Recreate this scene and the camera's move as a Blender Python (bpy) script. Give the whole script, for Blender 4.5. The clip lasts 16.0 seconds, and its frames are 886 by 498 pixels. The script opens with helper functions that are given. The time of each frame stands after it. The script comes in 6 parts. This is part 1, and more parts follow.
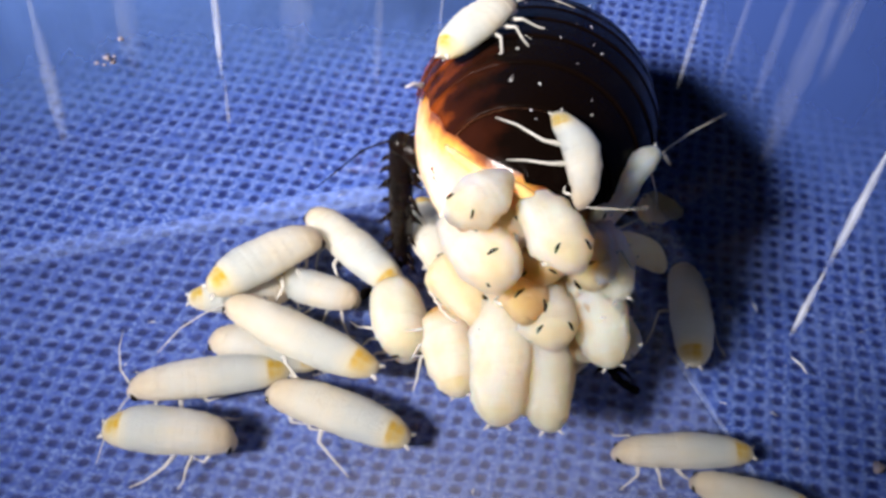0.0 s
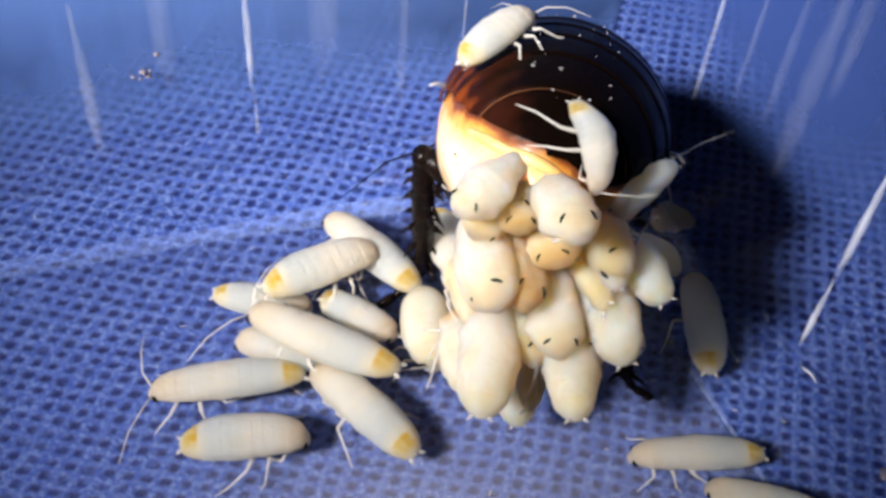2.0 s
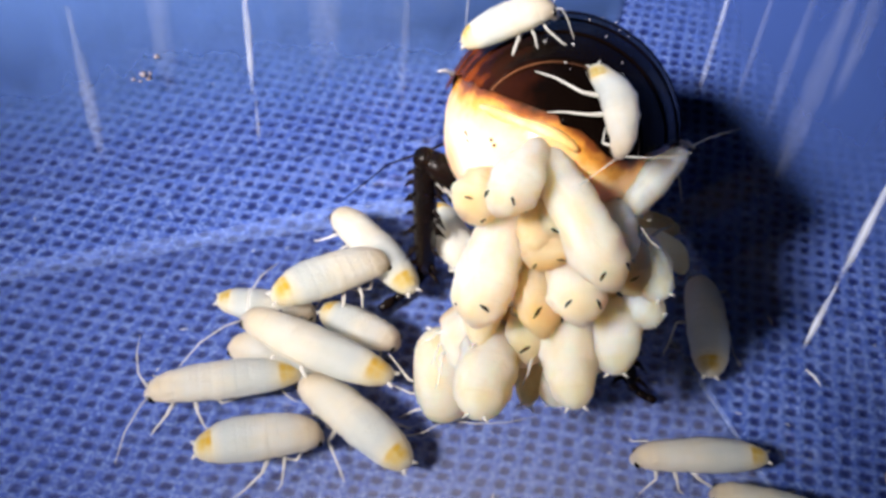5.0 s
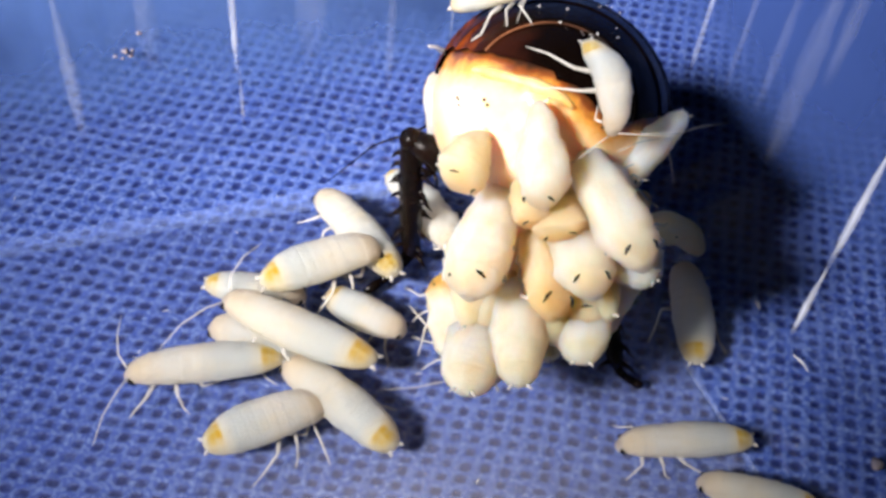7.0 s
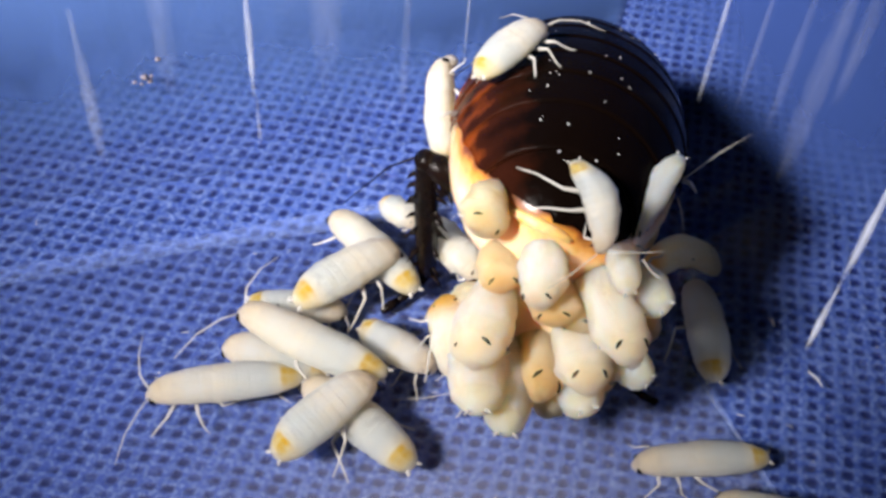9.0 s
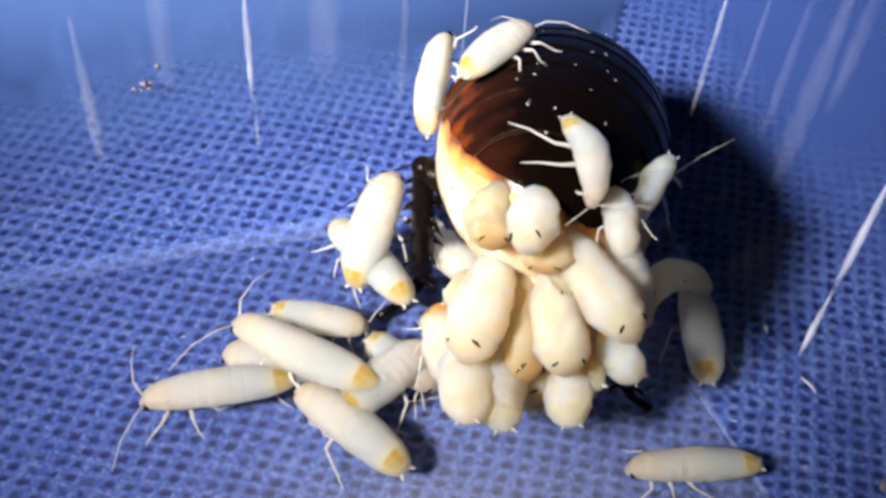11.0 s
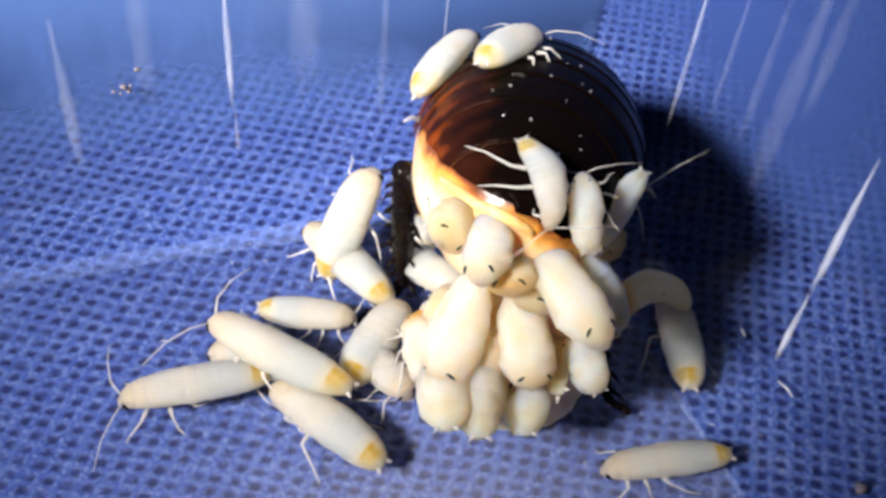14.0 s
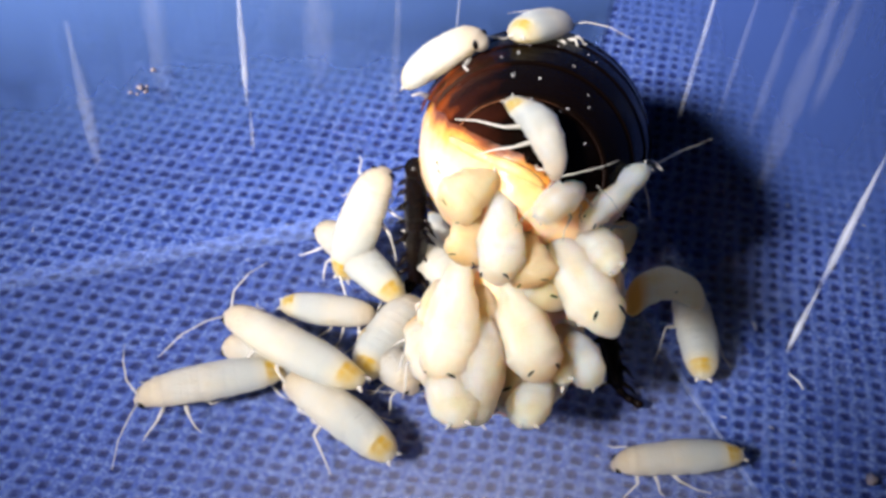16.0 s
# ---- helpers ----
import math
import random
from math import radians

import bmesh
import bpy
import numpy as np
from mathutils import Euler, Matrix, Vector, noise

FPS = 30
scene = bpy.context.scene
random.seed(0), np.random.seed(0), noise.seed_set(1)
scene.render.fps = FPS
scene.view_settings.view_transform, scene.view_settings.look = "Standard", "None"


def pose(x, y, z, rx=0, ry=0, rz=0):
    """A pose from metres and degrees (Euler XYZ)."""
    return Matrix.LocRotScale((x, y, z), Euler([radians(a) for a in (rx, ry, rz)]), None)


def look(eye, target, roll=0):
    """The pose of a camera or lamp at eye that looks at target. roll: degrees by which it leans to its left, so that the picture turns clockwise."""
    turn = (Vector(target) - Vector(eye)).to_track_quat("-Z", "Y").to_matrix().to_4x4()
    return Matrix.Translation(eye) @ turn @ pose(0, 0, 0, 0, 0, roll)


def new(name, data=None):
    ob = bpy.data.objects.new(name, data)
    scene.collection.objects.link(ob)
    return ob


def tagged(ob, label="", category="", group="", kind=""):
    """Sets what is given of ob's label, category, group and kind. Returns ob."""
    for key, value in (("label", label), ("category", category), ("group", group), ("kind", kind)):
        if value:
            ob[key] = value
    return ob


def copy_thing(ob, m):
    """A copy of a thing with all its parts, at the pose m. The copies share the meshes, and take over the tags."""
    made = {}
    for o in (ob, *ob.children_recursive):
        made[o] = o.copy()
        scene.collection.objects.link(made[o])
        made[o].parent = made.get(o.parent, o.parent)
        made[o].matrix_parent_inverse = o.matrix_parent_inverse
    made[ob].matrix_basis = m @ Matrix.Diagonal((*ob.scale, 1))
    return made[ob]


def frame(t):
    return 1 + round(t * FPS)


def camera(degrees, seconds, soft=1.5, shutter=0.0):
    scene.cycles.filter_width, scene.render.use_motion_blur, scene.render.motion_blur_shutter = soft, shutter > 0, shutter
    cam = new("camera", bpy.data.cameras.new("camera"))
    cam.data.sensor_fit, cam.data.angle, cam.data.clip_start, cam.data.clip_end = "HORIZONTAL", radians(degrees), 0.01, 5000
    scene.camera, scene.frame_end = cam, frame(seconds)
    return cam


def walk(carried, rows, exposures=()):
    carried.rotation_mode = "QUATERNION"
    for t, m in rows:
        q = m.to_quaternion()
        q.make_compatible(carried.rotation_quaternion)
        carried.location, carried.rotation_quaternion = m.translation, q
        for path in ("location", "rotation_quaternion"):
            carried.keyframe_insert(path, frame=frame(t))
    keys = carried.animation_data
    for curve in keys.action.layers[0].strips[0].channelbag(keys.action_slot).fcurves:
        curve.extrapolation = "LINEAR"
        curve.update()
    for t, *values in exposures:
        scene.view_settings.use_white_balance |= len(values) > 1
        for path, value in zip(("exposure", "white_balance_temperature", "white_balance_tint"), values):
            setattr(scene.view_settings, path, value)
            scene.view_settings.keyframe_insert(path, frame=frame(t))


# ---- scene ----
cam = camera(43.0, 16.0, soft=3.2)

PATH = [
    (0.0, pose(0.00000, -0.07392, 0.08809, 39.818, -4.173, 4.988)),
    (0.5, pose(0.00000, -0.07413, 0.08834, 39.974, -3.887, 5.395)),
    (1.0, pose(0.00000, -0.07492, 0.08928, 40.307, -3.930, 5.476)),
    (1.5, pose(0.00000, -0.07542, 0.08988, 39.919, -3.744, 5.907)),
    (2.0, pose(0.00000, -0.07633, 0.09097, 40.212, -3.687, 6.035)),
    (2.5, pose(0.00000, -0.07651, 0.09118, 40.510, -3.945, 5.700)),
    (3.0, pose(0.00000, -0.07551, 0.08999, 40.043, -4.271, 5.499)),
    (3.5, pose(0.00000, -0.07533, 0.08977, 39.944, -4.023, 5.608)),
    (4.0, pose(0.00000, -0.07601, 0.09058, 40.375, -3.554, 6.048)),
    (6.5, pose(0.00000, -0.07582, 0.09036, 39.964, -3.823, 5.937)),
    (7.0, pose(0.00000, -0.07519, 0.08961, 39.459, -4.351, 5.894)),
    (7.5, pose(0.00000, -0.07385, 0.08801, 39.444, -4.782, 5.385)),
    (8.0, pose(0.00000, -0.07559, 0.09008, 40.487, -4.578, 5.427)),
    (8.5, pose(0.00000, -0.07526, 0.08969, 40.386, -3.208, 6.234)),
    (9.0, pose(0.00000, -0.07594, 0.09050, 40.461, -3.438, 6.006)),
    (9.5, pose(0.00000, -0.07598, 0.09055, 40.108, -3.296, 5.984)),
    (12.0, pose(0.00000, -0.07675, 0.09146, 41.120, -3.972, 6.208)),
    (12.5, pose(0.00000, -0.07654, 0.09122, 40.802, -3.523, 6.500)),
    (13.0, pose(0.00000, -0.07585, 0.09040, 40.916, -4.206, 5.577)),
    (13.5, pose(0.00000, -0.07669, 0.09140, 40.768, -4.241, 5.696)),
    (14.0, pose(0.00000, -0.07668, 0.09139, 41.011, -4.554, 5.432)),
    (14.5, pose(0.00000, -0.07654, 0.09122, 40.167, -3.771, 6.304)),
    (15.0, pose(0.00000, -0.07617, 0.09078, 40.798, -4.666, 5.373)),
    (15.5, pose(0.00000, -0.07745, 0.09230, 41.126, -4.688, 4.979)),
    (16.0, pose(0.00000, -0.07749, 0.09235, 40.790, -3.804, 5.582)),
]
walk(cam, PATH, [(0, -0.05), (1.5, 0.0), (2.5, -0.29), (3.5, -0.22), (4.0, -0.05), (7.0, -0.05), (8.5, -0.14), (9.5, -0.15), (12.0, 0.04), (13.0, 0.0), (16.0, -0.05)])

# world, unseen main light and exposure
world = bpy.data.worlds.new("world")
scene.world = world
world.use_nodes = True
wn = world.node_tree.nodes
sky = wn.new("ShaderNodeTexSky")
sky.sky_type = "NISHITA"
sky.sun_disc = False
LIGHT_FROM = Vector((-0.505, -0.525, 0.685)).normalized()
sky.sun_elevation = math.asin(LIGHT_FROM.z)
sky.sun_rotation = math.atan2(LIGHT_FROM.x, LIGHT_FROM.y)
world.node_tree.links.new(sky.outputs[0], wn["Background"].inputs[0])
wn["Background"].inputs[1].default_value = 0.0046
# lamp added for the unseen main light; narrow spread dims the surroundings
lamp = new("key_lamp", bpy.data.lights.new("key_lamp", "AREA"))
lamp.data.shape = "DISK"
lamp.data.size = 0.058
lamp.data.energy = 0.0895
lamp.data.color = (1.0, 0.93, 0.90)
lamp.data.spread = radians(26)
lamp.matrix_world = look(LIGHT_FROM * 0.32, (0.004, 0.0305, 0.005))
scene.view_settings.exposure = 0.0


# materials
def material(name):
    m = bpy.data.materials.new(name)
    m.use_nodes = True
    nt = m.node_tree
    return m, nt, nt.nodes["Principled BSDF"]


def noise_node(nt, scale, detail=4.0, rough=0.55, coords=None, stretch=None):
    n = nt.nodes.new("ShaderNodeTexNoise")
    n.inputs["Scale"].default_value = scale
    n.inputs["Detail"].default_value = detail
    n.inputs["Roughness"].default_value = rough
    tc = nt.nodes.new("ShaderNodeTexCoord")
    src = tc.outputs[coords or "Object"]
    if stretch:
        mp = nt.nodes.new("ShaderNodeMapping")
        mp.inputs["Scale"].default_value = stretch
        nt.links.new(src, mp.inputs[0])
        src = mp.outputs[0]
    nt.links.new(src, n.inputs["Vector"])
    return n.outputs["Fac"]


def ramp(nt, fac, stops):
    r = nt.nodes.new("ShaderNodeValToRGB")
    e = r.color_ramp.elements
    while len(e) < len(stops):
        e.new(0.5)
    for el, (p, c) in zip(e, stops):
        el.position = p
        el.color = (*c, 1) if len(c) == 3 else c
    nt.links.new(fac, r.inputs[0])
    return r.outputs[0]


def mix(nt, fac, a, b, kind="MIX"):
    n = nt.nodes.new("ShaderNodeMix")
    n.data_type = "RGBA"
    n.blend_type = kind
    for sock, v in ((n.inputs[0], fac), (n.inputs[6], a), (n.inputs[7], b)):
        if isinstance(v, bpy.types.NodeSocket):
            nt.links.new(v, sock)
        else:
            sock.default_value = v if isinstance(v, float) else (*v, 1)
    return n.outputs[2]


def math_node(nt, op, a, b=0.0, clamp=False):
    n = nt.nodes.new("ShaderNodeMath")
    n.operation = op
    n.use_clamp = clamp
    for sock, v in zip(n.inputs, (a, b)):
        if isinstance(v, bpy.types.NodeSocket):
            nt.links.new(v, sock)
        else:
            sock.default_value = v
    return n.outputs[0]


def bump(nt, bsdf, height, strength, distance):
    b = nt.nodes.new("ShaderNodeBump")
    b.inputs["Strength"].default_value = strength
    b.inputs["Distance"].default_value = distance
    nt.links.new(height, b.inputs["Height"])
    nt.links.new(b.outputs[0], bsdf.inputs["Normal"])


def axis(nt, i):
    tc = nt.nodes.new("ShaderNodeTexCoord")
    s = nt.nodes.new("ShaderNodeSeparateXYZ")
    nt.links.new(tc.outputs["Object"], s.inputs[0])
    return s.outputs[i]


def fabric_material():
    m, nt, b = material("blue_nonwoven_fabric")
    a = nt.nodes.new("ShaderNodeAttribute")
    a.attribute_name = "pit"
    big = noise_node(nt, 55, 3)
    fine = noise_node(nt, 2600, 4, 0.7)
    base = ramp(nt, big, [(0.3, (0.0245, 0.061, 0.312)), (0.7, (0.047, 0.099, 0.400))])
    # pale flecks painted in for the glints on the fibres
    base = mix(nt, ramp(nt, fine, [(0.45, (0, 0, 0)), (0.78, (1, 1, 1))]), base, (0.27, 0.38, 0.70))
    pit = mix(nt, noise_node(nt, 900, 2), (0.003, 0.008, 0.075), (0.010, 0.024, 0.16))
    coverage = math_node(nt, "MULTIPLY", a.outputs["Fac"], ramp(nt, noise_node(nt, 420, 2), [(0.28, (0.45, 0.45, 0.45)), (0.5, (1, 1, 1))]))
    nt.links.new(mix(nt, coverage, base, pit), b.inputs["Base Color"])
    b.inputs["Roughness"].default_value = 0.62
    b.inputs["Specular IOR Level"].default_value = 0.35
    bump(nt, b, fine, 0.5, 0.00012)
    return m


def plastic_material(name, haze, rough, tall=0.0, sheen=0.012, veil=(0.145, 0.225, 0.52), most=0.74, slope=0.0, steep=75.0):
    """Clear plastic: lets the view through, with a Fresnel gloss and a thin painted haze imitating reflected light."""
    m, nt, b = material(name)
    nt.nodes.remove(b)
    out = nt.nodes["Material Output"]
    tr = nt.nodes.new("ShaderNodeBsdfTransparent")
    tr.inputs[0].default_value = (0.995, 0.997, 1, 1)
    gl = nt.nodes.new("ShaderNodeBsdfGlossy")
    gl.inputs["Roughness"].default_value = rough
    df = nt.nodes.new("ShaderNodeBsdfDiffuse")
    df.inputs[0].default_value = (*veil, 1)
    lw = nt.nodes.new("ShaderNodeLayerWeight")
    lw.inputs[0].default_value = 0.5
    gloss = math_node(nt, "MULTIPLY_ADD", math_node(nt, "POWER", lw.outputs["Facing"], 4.0), 0.30)
    gloss.node.inputs[2].default_value = sheen
    s = noise_node(nt, 90, 5, 0.6, stretch=(1, 1, 0.10) if tall else None)
    cloud = noise_node(nt, 38, 3, 0.5)
    h = math_node(nt, "MULTIPLY", ramp(nt, s, [(0.25, (0.30,) * 3), (0.75, (1, 1, 1))]), ramp(nt, cloud, [(0.30, (0.3,) * 3), (0.7, (1, 1, 1))]))
    # on walls the painted haze thickens with height, like glare on the plastic
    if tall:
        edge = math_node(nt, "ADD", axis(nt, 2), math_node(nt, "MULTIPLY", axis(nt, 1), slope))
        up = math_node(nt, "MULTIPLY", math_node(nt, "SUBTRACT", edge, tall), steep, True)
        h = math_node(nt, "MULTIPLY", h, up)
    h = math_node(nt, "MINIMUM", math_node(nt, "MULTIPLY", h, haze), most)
    a = nt.nodes.new("ShaderNodeMixShader")
    nt.links.new(h, a.inputs[0])
    nt.links.new(tr.outputs[0], a.inputs[1])
    nt.links.new(df.outputs[0], a.inputs[2])
    c = nt.nodes.new("ShaderNodeMixShader")
    nt.links.new(gloss, c.inputs[0])
    nt.links.new(a.outputs[0], c.inputs[1])
    nt.links.new(gl.outputs[0], c.inputs[2])
    nt.links.new(c.outputs[0], out.inputs[0])
    return m


def streak_material():
    m, nt, b = material("pale_plastic_streak")
    b.inputs["Base Color"].default_value = (0.80, 0.86, 0.98, 1)
    b.inputs["Roughness"].default_value = 0.35
    v = noise_node(nt, 60, 4, 0.6, "Object", (14, 14, 1.6))
    ends = nt.nodes.new("ShaderNodeAttribute")
    ends.attribute_name = "coverage"
    f = math_node(nt, "MULTIPLY", ramp(nt, v, [(0.30, (0.25,) * 3), (0.62, (1, 1, 1))]), ends.outputs["Fac"], True)
    nt.links.new(f, b.inputs["Alpha"])
    return m


def nymph_material(name, cream, warm, tail=(0.62, 0.35, 0.015), head_warm=0.25, tail_spot=1.0, ring_by=0.12, glow=0.75, water=0.35, scatter=(1.0, 0.72, 0.45), thin=0.0):
    m, nt, b = material(name)
    y = axis(nt, 1)
    info = nt.nodes.new("ShaderNodeObjectInfo")
    soft = noise_node(nt, 3.2, 3)
    base = mix(nt, ramp(nt, soft, [(0.35, (0, 0, 0)), (0.7, (1, 1, 1))]), cream, warm)
    base = mix(nt, math_node(nt, "MULTIPLY", info.outputs["Random"], 0.45), base, warm)
    band = math_node(nt, "MULTIPLY_ADD", y, 1.0)
    band.node.inputs[2].default_value = 0.5
    # watery belly band behind the middle, ochre gut at the tail tip, warm head
    watery = ramp(nt, band, [(0.12, (0, 0, 0)), (0.25, (1, 1, 1)), (0.42, (0.8,) * 3), (0.55, (0, 0, 0))])
    base = mix(nt, math_node(nt, "MULTIPLY", watery, water), base, (0.44, 0.53, 0.54))
    spot = ramp(nt, band, [(0.015, (0.1,) * 3), (0.045, (0.6,) * 3), (0.075, (1, 1, 1)), (0.135, (1, 1, 1)), (0.160, (0, 0, 0))])
    across = math_node(nt, "ABSOLUTE", math_node(nt, "ADD", axis(nt, 0), math_node(nt, "MULTIPLY", soft, 0.08)))
    spot = math_node(nt, "MULTIPLY", spot, ramp(nt, across, [(0.13, (1, 1, 1)), (0.34, (0.12,) * 3)]))
    tip = ramp(nt, band, [(0.10, (1, 1, 1)), (0.22, (0, 0, 0))])
    base = mix(nt, math_node(nt, "MULTIPLY", tip, 0.55 * tail_spot), base, (0.80, 0.66, 0.36))
    base = mix(nt, math_node(nt, "MULTIPLY", math_node(nt, "MULTIPLY", spot, tail_spot), ramp(nt, noise_node(nt, 5, 2), [(0.25, (0.35,) * 3), (0.6, (1, 1, 1))])), base, tail)
    rings = math_node(nt, "SINE", math_node(nt, "MULTIPLY", band, 78.5))
    rings = math_node(nt, "MULTIPLY", math_node(nt, "POWER", math_node(nt, "MAXIMUM", rings, 0.0), 3.0), ring_by)
    base = mix(nt, math_node(nt, "MULTIPLY", rings, ramp(nt, soft, [(0.3, (0.2,) * 3), (0.65, (1, 1, 1))])), base, (0.50, 0.56, 0.56))
    front = ramp(nt, band, [(0.74, (0, 0, 0)), (0.92, (1, 1, 1))])
    base = mix(nt, math_node(nt, "MULTIPLY", front, head_warm), base, (0.82, 0.36, 0.05))
    nt.links.new(base, b.inputs["Base Color"])
    b.inputs["Roughness"].default_value = 0.36
    b.inputs["Specular IOR Level"].default_value = 0.4
    b.inputs["Subsurface Weight"].default_value = glow
    b.inputs["Subsurface Radius"].default_value = scatter
    b.inputs["Subsurface Scale"].default_value = 0.0075
    grit = noise_node(nt, 24, 5, 0.7)
    bump(nt, b, math_node(nt, "ADD", grit, math_node(nt, "MULTIPLY", rings, -1.2)), 0.7, 0.00035 if not thin else 0.0006)
    if thin:
        b.inputs["Roughness"].default_value = 0.46
        # wet newborn skin lets light through to the bodies behind
        through_skin = nt.nodes.new("ShaderNodeBsdfTranslucent")
        nt.links.new(mix(nt, 0.7, base, (1.0, 0.90, 0.74)), through_skin.inputs["Color"])
        both = nt.nodes.new("ShaderNodeMixShader")
        both.inputs[0].default_value = thin
        nt.links.new(b.outputs[0], both.inputs[1])
        nt.links.new(through_skin.outputs[0], both.inputs[2])
        out = next(n for n in nt.nodes if n.bl_idname == "ShaderNodeOutputMaterial")
        nt.links.new(both.outputs[0], out.inputs["Surface"])
    return m


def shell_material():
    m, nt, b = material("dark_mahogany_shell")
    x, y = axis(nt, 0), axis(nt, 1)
    # near black back; left side and rear plates painted mahogany, as if lit through
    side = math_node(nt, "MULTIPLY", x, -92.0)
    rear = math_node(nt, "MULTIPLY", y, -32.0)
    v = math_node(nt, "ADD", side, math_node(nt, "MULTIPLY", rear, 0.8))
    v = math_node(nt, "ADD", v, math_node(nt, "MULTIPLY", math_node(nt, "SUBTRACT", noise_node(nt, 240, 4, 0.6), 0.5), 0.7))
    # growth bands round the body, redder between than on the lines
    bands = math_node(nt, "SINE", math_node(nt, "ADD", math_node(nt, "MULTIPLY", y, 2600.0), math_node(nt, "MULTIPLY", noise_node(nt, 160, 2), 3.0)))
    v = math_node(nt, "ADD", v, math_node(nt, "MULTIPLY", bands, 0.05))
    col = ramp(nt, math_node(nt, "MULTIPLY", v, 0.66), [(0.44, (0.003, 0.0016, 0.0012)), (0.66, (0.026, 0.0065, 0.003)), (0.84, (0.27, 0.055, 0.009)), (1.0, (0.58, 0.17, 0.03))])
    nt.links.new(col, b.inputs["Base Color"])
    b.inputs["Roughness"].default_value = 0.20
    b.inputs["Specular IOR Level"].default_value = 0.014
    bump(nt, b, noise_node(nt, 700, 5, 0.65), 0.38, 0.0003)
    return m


def simple_material(name, dark, light, scale, rough, bump_by=0.0, sss=0.0):
    m, nt, b = material(name)
    n = noise_node(nt, scale, 4)
    nt.links.new(ramp(nt, n, [(0.3, dark), (0.7, light)]), b.inputs["Base Color"])
    b.inputs["Roughness"].default_value = rough
    if sss:
        b.inputs["Subsurface Weight"].default_value = sss
        b.inputs["Subsurface Radius"].default_value = (1.0, 0.5, 0.2)
        b.inputs["Subsurface Scale"].default_value = 0.0015
    if bump_by:
        bump(nt, b, n, bump_by, 0.0004)
    return m


FABRIC = fabric_material()
TABLE = simple_material("plain_blue_cloth", (0.04, 0.09, 0.36), (0.08, 0.15, 0.5), 300, 0.6)
CLEAR_FLOOR = plastic_material("clear_plastic_floor", 0.04, 0.16, sheen=0.06)
# same haze on both walls, painted darker on the side wall to keep it dim
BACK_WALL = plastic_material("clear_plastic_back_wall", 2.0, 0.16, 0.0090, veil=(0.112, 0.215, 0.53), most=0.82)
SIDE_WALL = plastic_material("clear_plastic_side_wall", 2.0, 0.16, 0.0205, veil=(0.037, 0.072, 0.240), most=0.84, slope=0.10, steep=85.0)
CLEAR_EDGE = plastic_material("clear_plastic_moulded_edge", 0.5, 0.25, veil=(0.26, 0.36, 0.70), most=0.34)
STREAK = streak_material()
PALE = nymph_material("pale_nymph_skin", (0.68, 0.665, 0.585), (0.70, 0.63, 0.465), ring_by=0.15, water=0.6, thin=0.14, scatter=(1.0, 0.92, 0.80))
SOFT = nymph_material("newborn_nymph_skin", (0.975, 0.85, 0.715), (0.965, 0.695, 0.45), tail=(0.80, 0.58, 0.26), head_warm=0.18, tail_spot=0.3, ring_by=0.05, glow=1.0, water=0.0, thin=0.22)
AMBER = nymph_material("amber_nymph_skin", (0.95, 0.71, 0.44), (0.93, 0.56, 0.25), head_warm=0.4, tail_spot=0.3, water=0.0, thin=0.22)
ORANGE_HEAD = nymph_material("orange_headed_nymph_skin", (0.98, 0.87, 0.70), (0.95, 0.74, 0.48), head_warm=1.0, tail_spot=0.4, water=0.0, thin=0.22)
# tint deepened to orange, imitating light glowing through the heap's gaps
HONEY = nymph_material("honey_nymph_skin", (0.98, 0.755, 0.50), (0.97, 0.60, 0.31), head_warm=0.2, tail_spot=0.2, ring_by=0.04, glow=1.0, water=0.0, thin=0.22)
LIMB = simple_material("pale_limb_skin", (0.62, 0.61, 0.57), (0.80, 0.77, 0.70), 900, 0.4)
LIMB.node_tree.nodes["Principled BSDF"].inputs["Alpha"].default_value = 0.5
EYE = simple_material("black_eye", (0.004, 0.003, 0.003), (0.012, 0.009, 0.008), 2000, 0.15)
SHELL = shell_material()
def rim_material():
    """Plate margins: dark, with a pale amber highlight painted on the left flank."""
    m, nt, b = material("plate_margin")
    v = math_node(nt, "ADD", math_node(nt, "MULTIPLY", axis(nt, 0), -70.0), math_node(nt, "MULTIPLY", noise_node(nt, 300, 3), 0.6))
    nt.links.new(ramp(nt, v, [(0.25, (0.010, 0.004, 0.003)), (0.75, (0.42, 0.17, 0.08))]), b.inputs["Base Color"])
    b.inputs["Roughness"].default_value = 0.3
    return m


